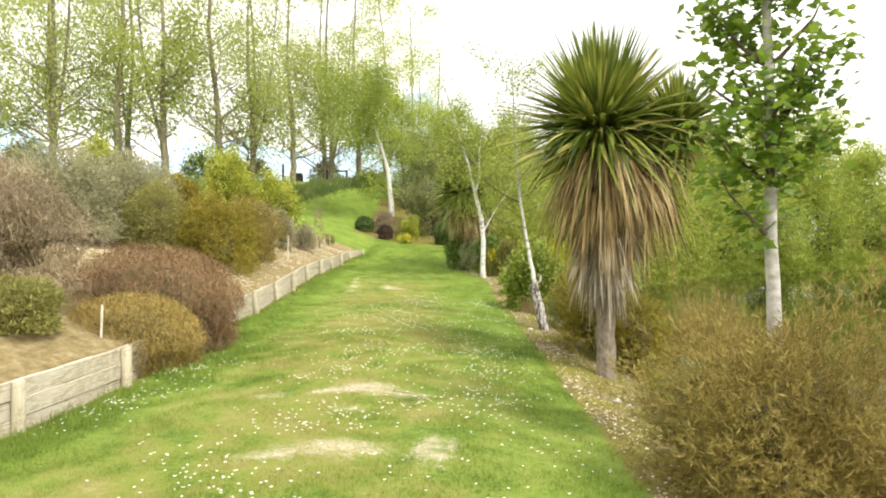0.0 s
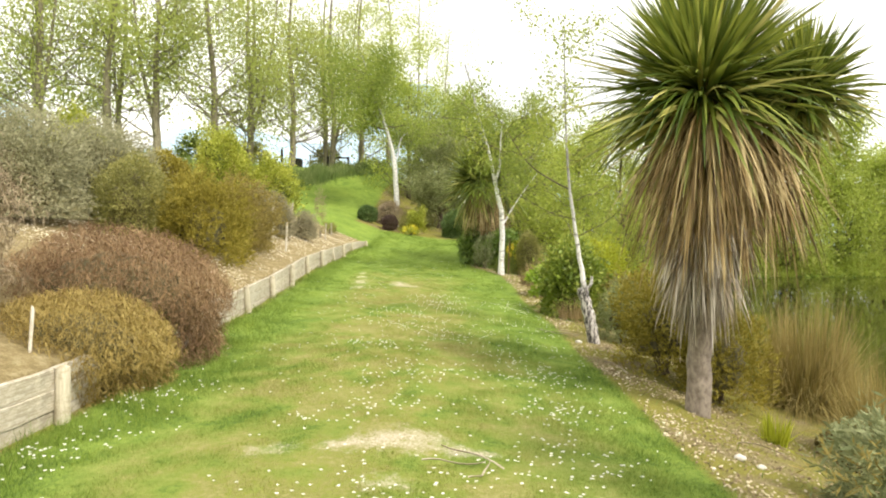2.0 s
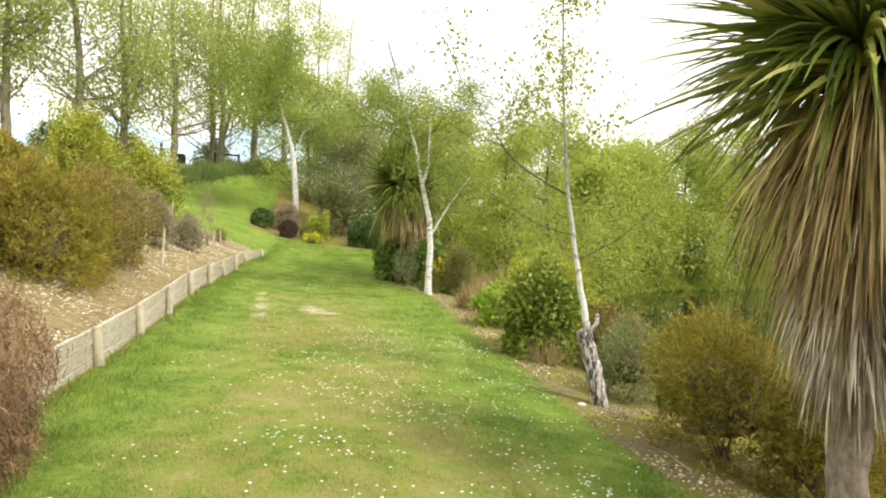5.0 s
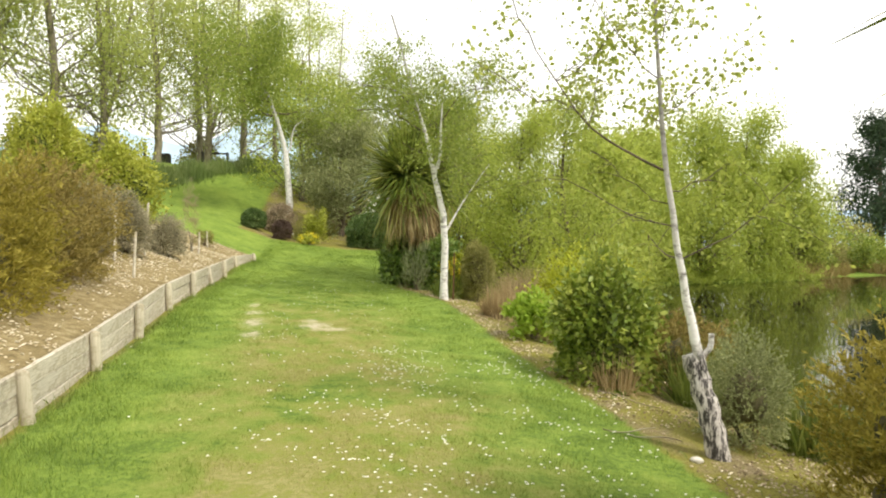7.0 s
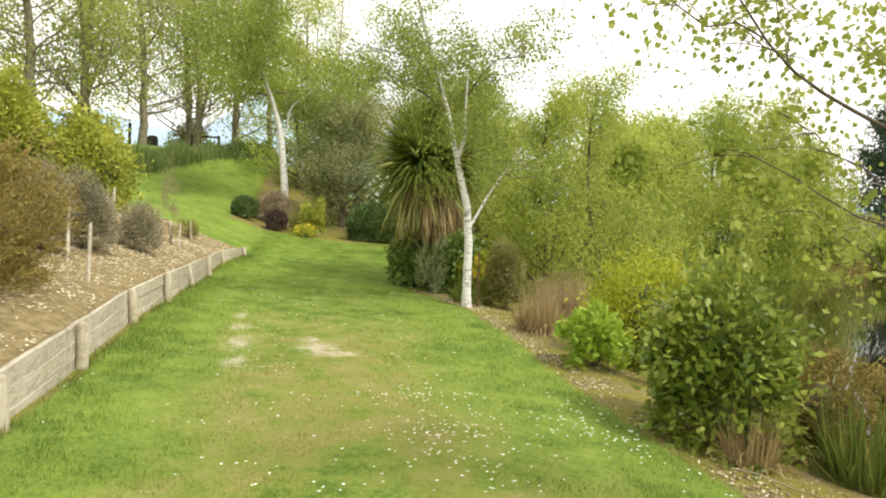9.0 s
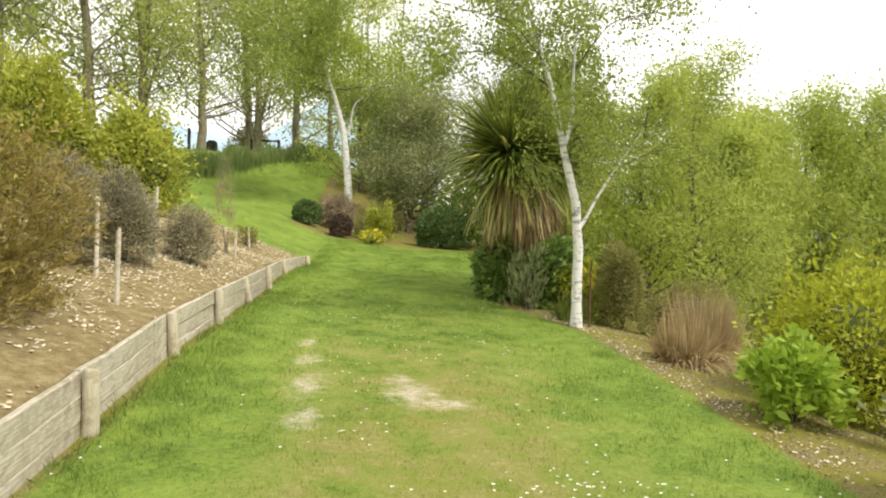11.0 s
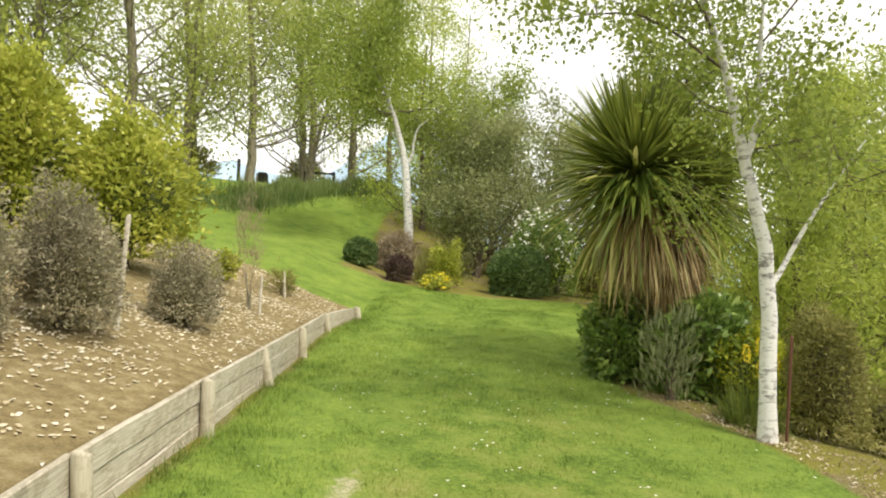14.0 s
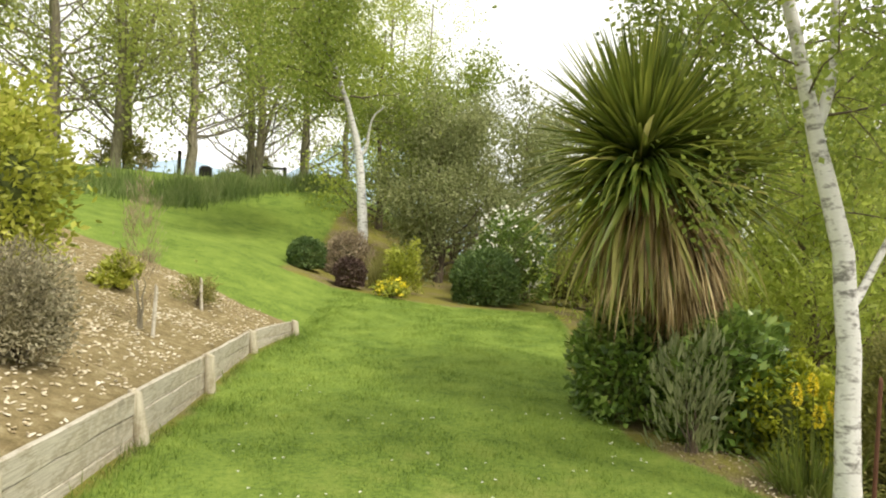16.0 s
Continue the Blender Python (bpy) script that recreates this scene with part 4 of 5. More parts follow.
def maple(x, y):
    rng = np.random.default_rng(31)
    top = root("maple_tree", x, y, gz(x, y), "young maple with pale trunk and broad green leaves", "tree")
    t = bend([(0, 0, -0.1), (0.03, 0, 0.9), (0.02, 0.05, 1.8), (0.05, 0.1, 3.2), (0.0, 0.1, 4.6)], 14, 0.062, 0.02, rng, 0.006)
    lines, tips = [t], []
    for i in range(26):
        f = rng.uniform(0.45, 0.95)
        s = t[int(f * 13)]
        az = i * 2.4
        w = unit(np.array([math.cos(az), math.sin(az), 0.75]))
        L = (0.64 - 0.2 * f) * rng.uniform(0.7, 1.15)
        ln = bend([tuple(s[:3]), tuple(s[:3] + w * L * 0.5), tuple(s[:3] + w * L + [0, 0, 0.12])], 6, 0.02, 0.005, rng, 0.01)
        lines.append(ln)
        tips += [ln[j, :3] for j in (2, 3, 4, 5)]
    V, F = tubes(lines[:1], 10)
    link("trunk", raw("trunk", V, F, True), M_MAPLEBARK, top)
    V, F = tubes(lines[1:], 5)
    link("branchwork", raw("branchwork", V, F, True), M_BROWNBARK, top)
    tips = np.array(tips)
    n = 2100
    P = tips[rng.integers(0, len(tips), n)] + rng.normal(size=(n, 3)) * [0.1, 0.1, 0.1]
    az = rng.uniform(0, 2 * np.pi, n)
    D = np.stack([np.cos(az), np.sin(az), rng.uniform(-0.9, 0.1, n)], 1)
    V, F = maple_leaf_mesh(P, D, 0.072, rng)
    link("crown", raw("crown", V, F), M_MAPLELEAF, top)


maple(3.54, 1.43)

# bushes of the raised bed
shrub("twiggy_bush", -3.75, 3.75, 0.9, 0.75, 1.5, 26000, 0.09, 0.01, M_GREYTWIG, "tall grey-brown wispy twiggy bush", "tangle", 41, heart=0.6, shag=0.24)
shrub("red_brown_bush", -2.86, 5.7, 1.18, 1.1, 0.74, 46000, 0.085, 0.008, M_RED, "low rounded red-brown twiggy bush over the wall", "tangle", 42, low=-0.74, shag=0.08)
shrub("bronze_bush", -2.6, 4.35, 0.95, 0.86, 0.34, 34000, 0.075, 0.008, M_BRONZE, "low bronze twiggy bush spilling over the wall", "tangle", 43, low=-0.72, shag=0.08)
shrub("silver_bush", -5.85, 10.6, 0.85, 0.9, 1.68, 26000, 0.06, 0.017, M_SILVER, "pale grey-green soft hazy bush", "leaf", 44, heart=0.62, shag=0.24)
shrub("silver_bush", -6.0, 8.5, 0.95, 1.0, 1.62, 26000, 0.065, 0.018, M_SILVER, "pale grey-green soft hazy bush", "leaf", 45, heart=0.62, shag=0.24)
shrub("olive_bush", -4.75, 9.75, 0.62, 0.7, 1.32, 20000, 0.045, 0.018, M_OLIVE, "golden olive small-leaved upright bush", "leaf", 46, low=-0.25, heart=0.64, shag=0.2)
shrub("rust_bush", -3.98, 10.6, 0.78, 1.1, 1.38, 40000, 0.13, 0.015, M_RUST, "feathery golden rust-coloured bush", "wisp", 47, low=-0.3, heart=0.5, shag=0.26)
shrub("rust_bush", -3.92, 12.35, 0.55, 1.1, 1.15, 34000, 0.12, 0.015, M_BROWNW, "feathery brown bush beside the stake", "wisp", 48, low=-0.1, heart=0.45, shag=0.28)
shrub("yellow_green_shrub", -6.85, 19.2, 0.82, 0.82, 2.4, 12000, 0.095, 0.046, M_YELLOWG, "yellow-green small-leaved upright shrub", "leaf", 49, shape=0.7, heart=0.66, shag=0.32)
shrub("yellow_green_shrub", -5.4, 19.3, 0.68, 0.68, 2.02, 8600, 0.09, 0.045, M_YELLOWG, "yellow-green small-leaved upright shrub on bare stems", "leaf", 50, shape=0.75, low=0.14, heart=0.66, shag=0.34)
shrub("golden_shrub", -7.3, 16.2, 0.75, 0.75, 1.35, 8000, 0.09, 0.04, M_RUST, "golden orange-tinged shrub in the bed", "leaf", 51, clumps=60)
shrub("golden_shrub", -8.4, 14.2, 0.75, 0.75, 1.95, 8000, 0.1, 0.045, M_YELLOWG, "tall yellow-green shrub behind the bed", "leaf", 52, shape=0.6, shag=0.3)
shrub("grey_shrub", -4.4, 15.15, 0.35, 0.36, 1.06, 14000, 0.038, 0.014, M_GREYLEAF, "upright purple-grey small-leaved shrub", "leaf", 53, heart=0.66, shag=0.24)
shrub("grey_shrub", -4.18, 16.05, 0.37, 0.38, 1.03, 14000, 0.038, 0.014, M_GREYLEAF, "upright purple-grey small-leaved shrub", "leaf", 54, heart=0.66, shag=0.24)
shrub("grey_shrub", -3.95, 17.7, 0.34, 0.35, 0.74, 8000, 0.038, 0.014, M_GREYLEAF, "rounded purple-grey small-leaved shrub", "leaf", 55, heart=0.66, shag=0.24)
shrub("wispy_sapling", -3.99, 19.8, 0.16, 0.16, 1.7, 1300, 0.07, 0.006, M_GREYTWIG, "thin wispy half-bare sapling tied to a stake", "up", 56, clumps=40, stems=4, heart=0, bark=M_POPLAR)
shrub("low_bush", -3.0, 3.05, 0.5, 0.45, 0.5, 12000, 0.05, 0.014, M_OLIVE, "low olive-green spreading bush behind the wall", "leaf", 59, low=-0.1, heart=0.6)
shrub("small_shrub", -4.25, 22.2, 0.26, 0.26, 0.42, 2500, 0.08, 0.012, M_OLIVE, "small dark bushy plant in the bed", "wisp", 57, clumps=25, stems=4, heart=0)
shrub("small_shrub", -4.9, 21.3, 0.25, 0.25, 0.45, 1500, 0.08, 0.035, M_YELLOWG, "small yellow-green plant in the bed", "leaf", 58, clumps=20, stems=4, heart=0)


def stake(x, y, h, r, lean=(0, 0), label="weathered wooden stake in the bed"):
    b = post_mesh(h, r, int(abs(x * 100)))
    ob = part("stake", b, M_STAKE, None)
    ob.matrix_world = pose(x, y, gz(x, y), lean[0], lean[1], 20)
    tagged(ob, label, "stake", "stakes in the bed")


stake(-3.465, 14.18, 0.69, 0.022)
stake(-4.02, 15.0, 0.82, 0.022, (-2, 2))
stake(-4.03, 16.55, 0.95, 0.022, (0, 3))
stake(-4.1, 13.0, 0.85, 0.02)
stake(-3.8, 19.65, 0.5, 0.018)
stake(-4.12, 22.0, 0.42, 0.018)
stake(-2.35, 3.55, 0.33, 0.012, (0, -6), "thin grey stick in the bed")

# the bank beside the pond
shrub("brown_bush", 3.42, 1.05, 0.6, 0.72, 1.0, 60000, 0.11, 0.0075, M_BROWNW, "feathery olive-brown bush beside the lawn", "wisp", 61, heart=0.42, shag=0.42)
shrub("brown_bush", 4.1, 0.7, 0.5, 0.6, 0.65, 12000, 0.12, 0.009, M_BROWNW, "low feathery brown bush above the pond", "wisp", 62, heart=0.5, shag=0.3)
shrub("silver_bush", 3.55, 3.0, 0.4, 0.4, 0.75, 2600, 0.09, 0.018, M_SAGE, "small grey-green bush with narrow leaves", "leaf", 63, clumps=40, heart=0)
shrub("rust_bush", 3.2, 7.0, 0.55, 0.62, 1.25, 20000, 0.1, 0.014, M_RUST, "feathery golden brown bush behind the cabbage tree", "wisp", 64, heart=0.5, shag=0.26)
shrub("rust_bush", 3.62, 6.3, 0.42, 0.45, 1.1, 13000, 0.1, 0.014, M_RUST, "feathery golden brown bush behind the cabbage tree", "wisp", 65, heart=0.5, shag=0.26)
tussock("tussock_grass", 4.85, 7.0, 3600, 1.6, 0.009, M_TUSSOCK, "large arching straw-coloured tussock grass", 66, 0.35, 1.5, 0.85)
tussock("tussock_grass", 4.75, 5.1, 2600, 1.25, 0.009, M_TUSSOCK, "large arching straw-coloured tussock grass", 67, 0.3, 1.5, 0.85)
tussock("green_clump", 3.75, 5.2, 160, 0.34, 0.014, M_LIME, "small bright green leafy clump", 68, 0.1, 0.5, 0.5)
tussock("reed_clump", 5.0, 3.4, 500, 0.75, 0.011, M_REED, "green reeds at the water edge", 69, 0.3, 0.4, 0.4)
tussock("reed_clump", 4.6, 9.4, 700, 0.8, 0.012, M_REED, "green reeds at the water edge", 70, 0.4, 0.5, 0.45)
tussock("reed_clump", 5.1, 8.2, 600, 0.75, 0.012, M_REED, "green reeds at the water edge", 71, 0.4, 0.5, 0.45)
shrub("grey_bush", 3.06, 8.8, 0.32, 0.36, 0.9, 14000, 0.06, 0.012, M_GREYGREEN, "fine grey-green twiggy bush behind the birch", "wisp", 72, heart=0.5, shag=0.26)
tussock("reed_clump", 3.75, 9.0, 420, 0.8, 0.016, M_REED, "green reeds at the water edge", 101, 0.24, 0.5, 0.4)
tussock("reed_clump", 3.35, 10.2, 420, 0.75, 0.016, M_REED, "green reeds at the water edge", 102, 0.24, 0.6, 0.45)
shrub("coprosma_bush", 2.62, 10.95, 0.62, 0.64, 1.27, 7200, 0.085, 0.045, M_MIDG, "glossy mid-green leafy bush beside the lawn", "leaf", 73, heart=0.62, shag=0.34)
tussock("straw_clump", 2.5, 10.25, 420, 0.5, 0.01, M_STRAW, "dry straw-coloured grass clump", 74, 0.18, 1.1, 0.9)
shrub("brown_bush", 3.5, 10.8, 0.5, 0.5, 0.95, 9000, 0.1, 0.015, M_BROWNW, "feathery brown bush above the pond", "wisp", 75, heart=0.5, shag=0.26)
shrub("lime_shrub", 3.45, 14.1, 0.75, 0.75, 1.3, 12000, 0.07, 0.03, M_LIME, "bright yellow-green upright shrub", "leaf", 76, shag=0.36, heart=0.6)
shrub("broadleaf_shrub", 2.35, 13.2, 0.42, 0.42, 0.68, 1500, 0.1, 0.05, M_BROAD, "bright green broad-leaved shrub on the mulch edge", "leaf", 77, clumps=60, heart=0)
shrub("silver_shrub", 3.0, 12.6, 0.25, 0.25, 0.9, 420, 0.12, 0.03, M_SAGE, "tall silver-leaved plant beside the lime shrub", "leaf", 78, clumps=25, heart=0)
tussock("dead_flax", 2.3, 15.35, 950, 0.66, 0.024, M_STRAW, "dead brown strap-leaved clump on the edge", 79, 0.26, 1.4, 1.0)
tussock("brown_tussock", 2.9, 16.3, 2600, 1.12, 0.009, M_TAN, "upright brown tussock grass", 80, 0.34, 1.4, 0.75)
shrub("brown_bush", 2.3, 17.8, 0.34, 0.36, 1.35, 11000, 0.05, 0.017, M_OLIVE, "upright olive-brown bush behind the birch", "leaf", 81, clumps=60)
shrub("brown_bush", 3.3, 18.0, 0.7, 0.7, 1.1, 9000, 0.09, 0.018, M_OLIVE, "olive-brown bush behind the birch", "wisp", 82, heart=0.55, shag=0.26)
shrub("dark_hedge", 0.85, 19.9, 0.5, 0.6, 1.2, 4600, 0.1, 0.05, M_DARKG, "glossy dark green hedge bush at the lawn edge", "leaf", 83, clumps=80)
shrub("dark_hedge", 1.6, 19.3, 0.55, 0.55, 1.2, 4800, 0.1, 0.05, M_DARKG, "glossy dark green hedge bush at the lawn edge", "leaf", 84, clumps=80)
shrub("silver_shrub", 1.08, 18.75, 0.34, 0.25, 1.02, 620, 0.12, 0.024, M_SAGE, "upright silver-grey leafy plant before the hedge", "up", 85, clumps=30, heart=0)
shrub("lime_shrub", 2.1, 18.95, 0.48, 0.42, 1.0, 4200, 0.07, 0.032, M_LIME, "yellow-green leafy shrub behind the pokers", "leaf", 86, clumps=50)
tussock("grass_clump", 1.66, 17.95, 900, 0.62, 0.013, M_REED, "arching dark green grassy clump", 87, 0.26, 1.3, 1.7)


def poker(x, y, h, seed):
    """A torch lily: bare stalk and a dense head of drooping tubes."""
    rng = np.random.default_rng(seed)
    top = root("torch_lily", x, y, gz(x, y), "yellow torch lily flower on a green stalk", "flower", "torch lilies")
    V, F = tubes([bend([(0, 0, -0.02), (0.01, 0, h * 0.5), (0.0, 0.01, h)], 6, 0.007, 0.005, rng)], 6)
    link("stalk", raw("stalk", V, F, True), M_REED, top)
    n = 150
    f, az = rng.random(n), rng.uniform(0, 6.283, n)
    r = 0.02 * np.sin(np.pi * np.clip(f * 0.85 + 0.15, 0, 1)) + 0.004
    P = np.stack([r * np.cos(az), r * np.sin(az), h - 0.03 + 0.15 * f], 1)
    D = np.stack([np.cos(az), np.sin(az), -1.6 + 2.2 * f], 1)
    V, F = leaves(P, D, 0.028, 0.011, rng)
    link("flower_head", raw("flower_head", V, F), M_YELLOW, top, "bright yellow flower spike")


for i, (px, py, ph) in enumerate([(1.74, 18.3, 0.62), (1.87, 18.3, 0.72), (2.03, 18.3, 0.62), (1.98, 18.15, 0.54), (1.8, 18.1, 0.5)]):
    poker(px, py, ph, i)

# far garden bed
shrub("round_bush", -3.95, 28.4, 0.42, 0.42, 0.72, 4200, 0.07, 0.035, M_BLUEG, "small clipped round green bush", "leaf", 91, clumps=50, shag=0.06)
shrub("purple_bush", -2.9, 27.7, 0.36, 0.36, 0.66, 4000, 0.07, 0.03, M_PURPLE, "dark purple rounded bush", "leaf", 92, clumps=50, shag=0.06)
shrub("grey_bush", -3.2, 29.6, 0.6, 0.5, 1.15, 4500, 0.08, 0.03, M_GREYTWIG, "grey leafy bush at the birch foot", "leaf", 93, clumps=50)
shrub("yellow_green_shrub", -1.75, 28.0, 0.45, 0.45, 1.2, 2600, 0.09, 0.04, M_YELLOWG, "yellow-green loose shrub in the far bed", "leaf", 94, clumps=35, heart=0)
shrub("yellow_flower_bush", -1.95, 27.1, 0.3, 0.3, 0.4, 1100, 0.06, 0.035, M_YELLOWG, "small bush with yellow flowers", "leaf", 95, clumps=25, heart=0)
shrub("dark_round_bush", 0.05, 28.2, 0.78, 0.7, 1.2, 8000, 0.085, 0.042, M_BLUEG, "large rounded dark green bush", "leaf", 96, clumps=80, shag=0.06)
tussock("grass_clump", -2.35, 28.5, 300, 0.95, 0.014, M_OLIVE, "upright brownish grass clump", 97, 0.2, 0.4, 0.4)
tree("olive_tree", -1.0, 31.2, [(0, 0, -0.2), (0.1, 0, 1.0), (-0.1, 0, 2.4), (0.1, 0, 3.8)], 0.14, M_BROWNBARK, M_GREYGREEN, "dense grey-green small-leaved tree", 98, limbs=34, start=0.12, reach=2.1, lift=0.5, twigs=9,
     leaf_n=42000, leaf=0.09, leaf_w=0.042, spray=0.22, point=0.3)
shrub("olive_bush", 2.65, 31.4, 1.1, 0.7, 1.6, 4500, 0.1, 0.045, M_OLIVE, "olive-brown bush behind the far bed", "leaf", 89)
shrub("white_flower_bush", 0.8, 29.8, 0.9, 0.8, 2.3, 6500, 0.09, 0.045, M_DARKG, "dark shrub dotted with white blossom", "leaf", 99, clumps=70)


def blossom(name, x, y, rx, h, n, size, mat, label, seed):
    rng = np.random.default_rng(seed)
    u = unit(rng.normal(size=(n, 3)))
    C = np.stack([u[:, 0] * rx, u[:, 1] * rx, h * 0.5 + u[:, 2] * h * 0.45], 1)
    P = np.repeat(C, 5, 0) + rng.normal(size=(n * 5, 3)) * size * 0.4
    V, F = leaves(P, rng.normal(size=(n * 5, 3)) + [0, -0.4, 0.3], size, size * 0.8, rng)
    ob = link(name, raw(name, V, F), mat)
    ob.location = (x, y, gz(x, y))
    tagged(ob, label, "flowers", kind="stuff")


blossom("white_blossom", 0.75, 29.6, 0.95, 2.5, 150, 0.07, M_PETAL, "clusters of white blossom on a dark shrub", 5)
blossom("yellow_blossom", -1.95, 27.05, 0.3, 0.45, 45, 0.05, M_YELLOW, "small yellow flowers on a low bush", 6)

tree("leafy_tree", 1.8, 20.25, [(0, 0, -0.2), (0.05, 0, 1.4), (-0.05, -0.1, 2.8), (-0.2, -0.25, 4.5)], 0.07, M_BROWNBARK, M_MIDG, "leafy green tree growing through the palm", 101, limbs=28, start=0.55, reach=1.25, lift=0.55,
     twigs=8, leaf_n=7500, leaf=0.075, leaf_w=0.042, spray=0.13, point=0.3)
for i, (bx, by, bh) in enumerate([(1.6, 33.5, 6.0), (4.2, 31.5, 5.0), (-0.5, 36.0, 7.0), (3.2, 37.0, 7.0), (-3.0, 36.0, 7.5), (6.5, 35.0, 6.5)]):
    tree("garden_tree", bx, by, [(0, 0, -0.2), (0.1, 0, 1.2), (-0.1, 0, bh * 0.5), (0.1, 0, bh * 0.9)], 0.13, M_BROWNBARK, (M_GREYGREEN, M_WILLOW, M_BIRCHLEAF2)[i % 3], "bushy green tree behind the far bed", 102 + i, limbs=32, start=0.08,
         reach=2.3, lift=0.6, twigs=6, leaf_n=10000, leaf=0.13, leaf_w=0.07, spray=0.26, point=0.45)

# willows round the pond
WILLOWS = [(6.2, 24.6, 6.7, 2.0), (4.4, 23.0, 5.3, 1.9), (3.2, 26.5, 5.4, 2.0), (8.6, 29.5, 5.4, 2.2), (11.0, 34.5, 6.8, 2.7), (13.6, 38.0, 7.4, 2.9), (16.5, 41.8, 8.4, 3.2), (20.0, 43.5, 9.4, 3.5), (24.0, 45.0, 9.6, 3.6),
           (28.0, 46.8, 8.0, 3.2)]
for i, (wx_, wy_, wh_, wr_) in enumerate(WILLOWS):
    s = wh_ / 5.0
    tree("willow_tree", wx_, wy_, [(0, 0, -0.2), (0.1 * s, 0, 1.2 * s), (-0.1 * s, 0.1, 2.8 * s), (0.1, 0, wh_ * 0.93)], 0.1 * s, M_BROWNBARK, M_WILLOW, "bushy light green willow by the pond", 120 + i, limbs=46, start=0.03,
         reach=wr_ * 1.05, lift=0.7, twigs=9, leaf_n=17000 if wy_ < 27 else 24000, leaf=0.12 if wy_ < 27 else 0.23, leaf_w=0.038 if wy_ < 27 else 0.085, spray=(0.17 if wy_ < 27 else 0.27) * s, hang=0.15, point=0.6, group="willows by the pond")

# poplars on the hill
POPLARS = [(-9.7, 37.0, 13.5), (-7.9, 39.2, 12.5), (-6.4, 40.3, 12), (-11.6, 35.5, 14), (-13.2, 34.5, 15), (-15.5, 33.0, 14.5), (-17.5, 32.0, 15.5), (-20.5, 31.0, 15), (-24, 29.5, 15.5), (-27.5, 28.5, 15), (-5.0, 43.0, 11),
           (-3.4, 45.0, 10.5), (-31, 27, 15), (-8.8, 41.5, 12), (-12.5, 38.5, 13), (-18.8, 35.5, 13), (-22.5, 34, 14), (-1.5, 47, 10)]
proto = []
for i in range(4):
    h = 15.5
    proto.append(tree("poplar_tree", POPLARS[i][0], POPLARS[i][1], [(0, 0, -0.3), (0.15, 0, 3.0), (-0.3, 0.2, 7.0), (0.3, 0, h * 0.97)], 0.2, M_POPLAR, M_POPLEAF, "tall poplar in fresh yellow-green leaf on the hill", 140 + i, extra=[([(0.05, 0, 1.2), (0.9, 0.3, 4.5), (1.5, 0.5, 10.5)], 0.09, 0.03)] if i % 2 else (), limbs=40, start=0.1,
                      reach=5.0, lift=0.7, twigs=5, leaf_n=8600, leaf=0.132, leaf_w=0.095, spray=0.36, clump=125, point=0.58, thin_r=0.26, group="poplars on the hill"))
for i, (px, py, ph) in enumerate(POPLARS[4:]):
    c = copy_thing(proto[i % 4], pose(px, py, gz(px, py), 0, 0, 70 + 83 * i))
    s = ph / 12.6
    c.scale = (s, s, s)

for i, (bx, by) in enumerate([(-12.5, 38.0), (-15, 36.5), (-9.0, 42.5), (-6.0, 44.5), (-19, 34.5), (-23, 32.5)]):
    shrub("hill_bush", bx, by, 1.1, 0.9, 1.3 + 0.3 * (i % 3), 2200, 0.16, 0.07, (M_OLIVE, M_MIDG)[i % 2], "scrubby green bush under the poplars", "leaf", 200 + i, clumps=40, heart=0)

# the pine and growth across the water
tree("pine_tree", 50.0, 66.0, [(0, 0, -0.5), (0, 0, 5), (0, 0, 13)], 0.4, M_BROWNBARK, M_PINE, "dark green pine across the pond", 160, limbs=44, start=0.1, reach=5.5, lift=0.25, twigs=8, leaf_n=14000, leaf=0.5, leaf_w=0.12, spray=0.55, point=0.75)
for i, (bx, by, br, bh) in enumerate([(33, 52, 2.4, 2.2), (37, 53, 2.6, 2.6), (42, 53, 2.6, 2.4), (46, 54, 3, 2.8), (51, 51, 3, 3), (57, 47, 3, 2.6), (39, 57, 3, 3.4), (31, 49.5, 2, 1.6)]):
    shrub("far_bush", bx, by, br, br, bh, 3500, 0.28, 0.12, (M_OLIVE, M_MIDG, M_WILLOW)[i % 3], "green bush on the far pond bank", "leaf", 170 + i, clumps=50, heart=0)


def shed(x, y):
    z = gz(x, y)
    top = root("garden_shed", x, y, z, "small pale grey shed across the pond", "shed", rz=-35)
    b = bmesh.new()
    bmesh.ops.create_cube(b, size=1)
    bmesh.ops.scale(b, vec=(3.2, 2.4, 2.1), verts=b.verts)
    bmesh.ops.translate(b, vec=(0, 0, 1.05), verts=b.verts)
    part("wall", b, M_SHED, top)
    b = bmesh.new()
    pts = [(-1.8, -1.4, 2.1), (1.8, -1.4, 2.1), (1.8, 0, 2.9), (-1.8, 0, 2.9), (-1.8, 1.4, 2.1), (1.8, 1.4, 2.1)]
    v = [b.verts.new(p) for p in pts] + [b.verts.new((p[0], p[1], p[2] + 0.08)) for p in pts]
    for q in ((0, 1, 2, 3), (3, 2, 5, 4), (6, 7, 8, 9), (9, 8, 11, 10), (0, 1, 7, 6), (4, 5, 11, 10), (0, 3, 9, 6), (3, 4, 10, 9), (1, 2, 8, 7), (2, 5, 11, 8)):
        b.faces.new([v[a] for a in q])
    bmesh.ops.recalc_face_normals(b, faces=b.faces)
    part("roof", b, M_ROOF, top)


shed(48, 56)

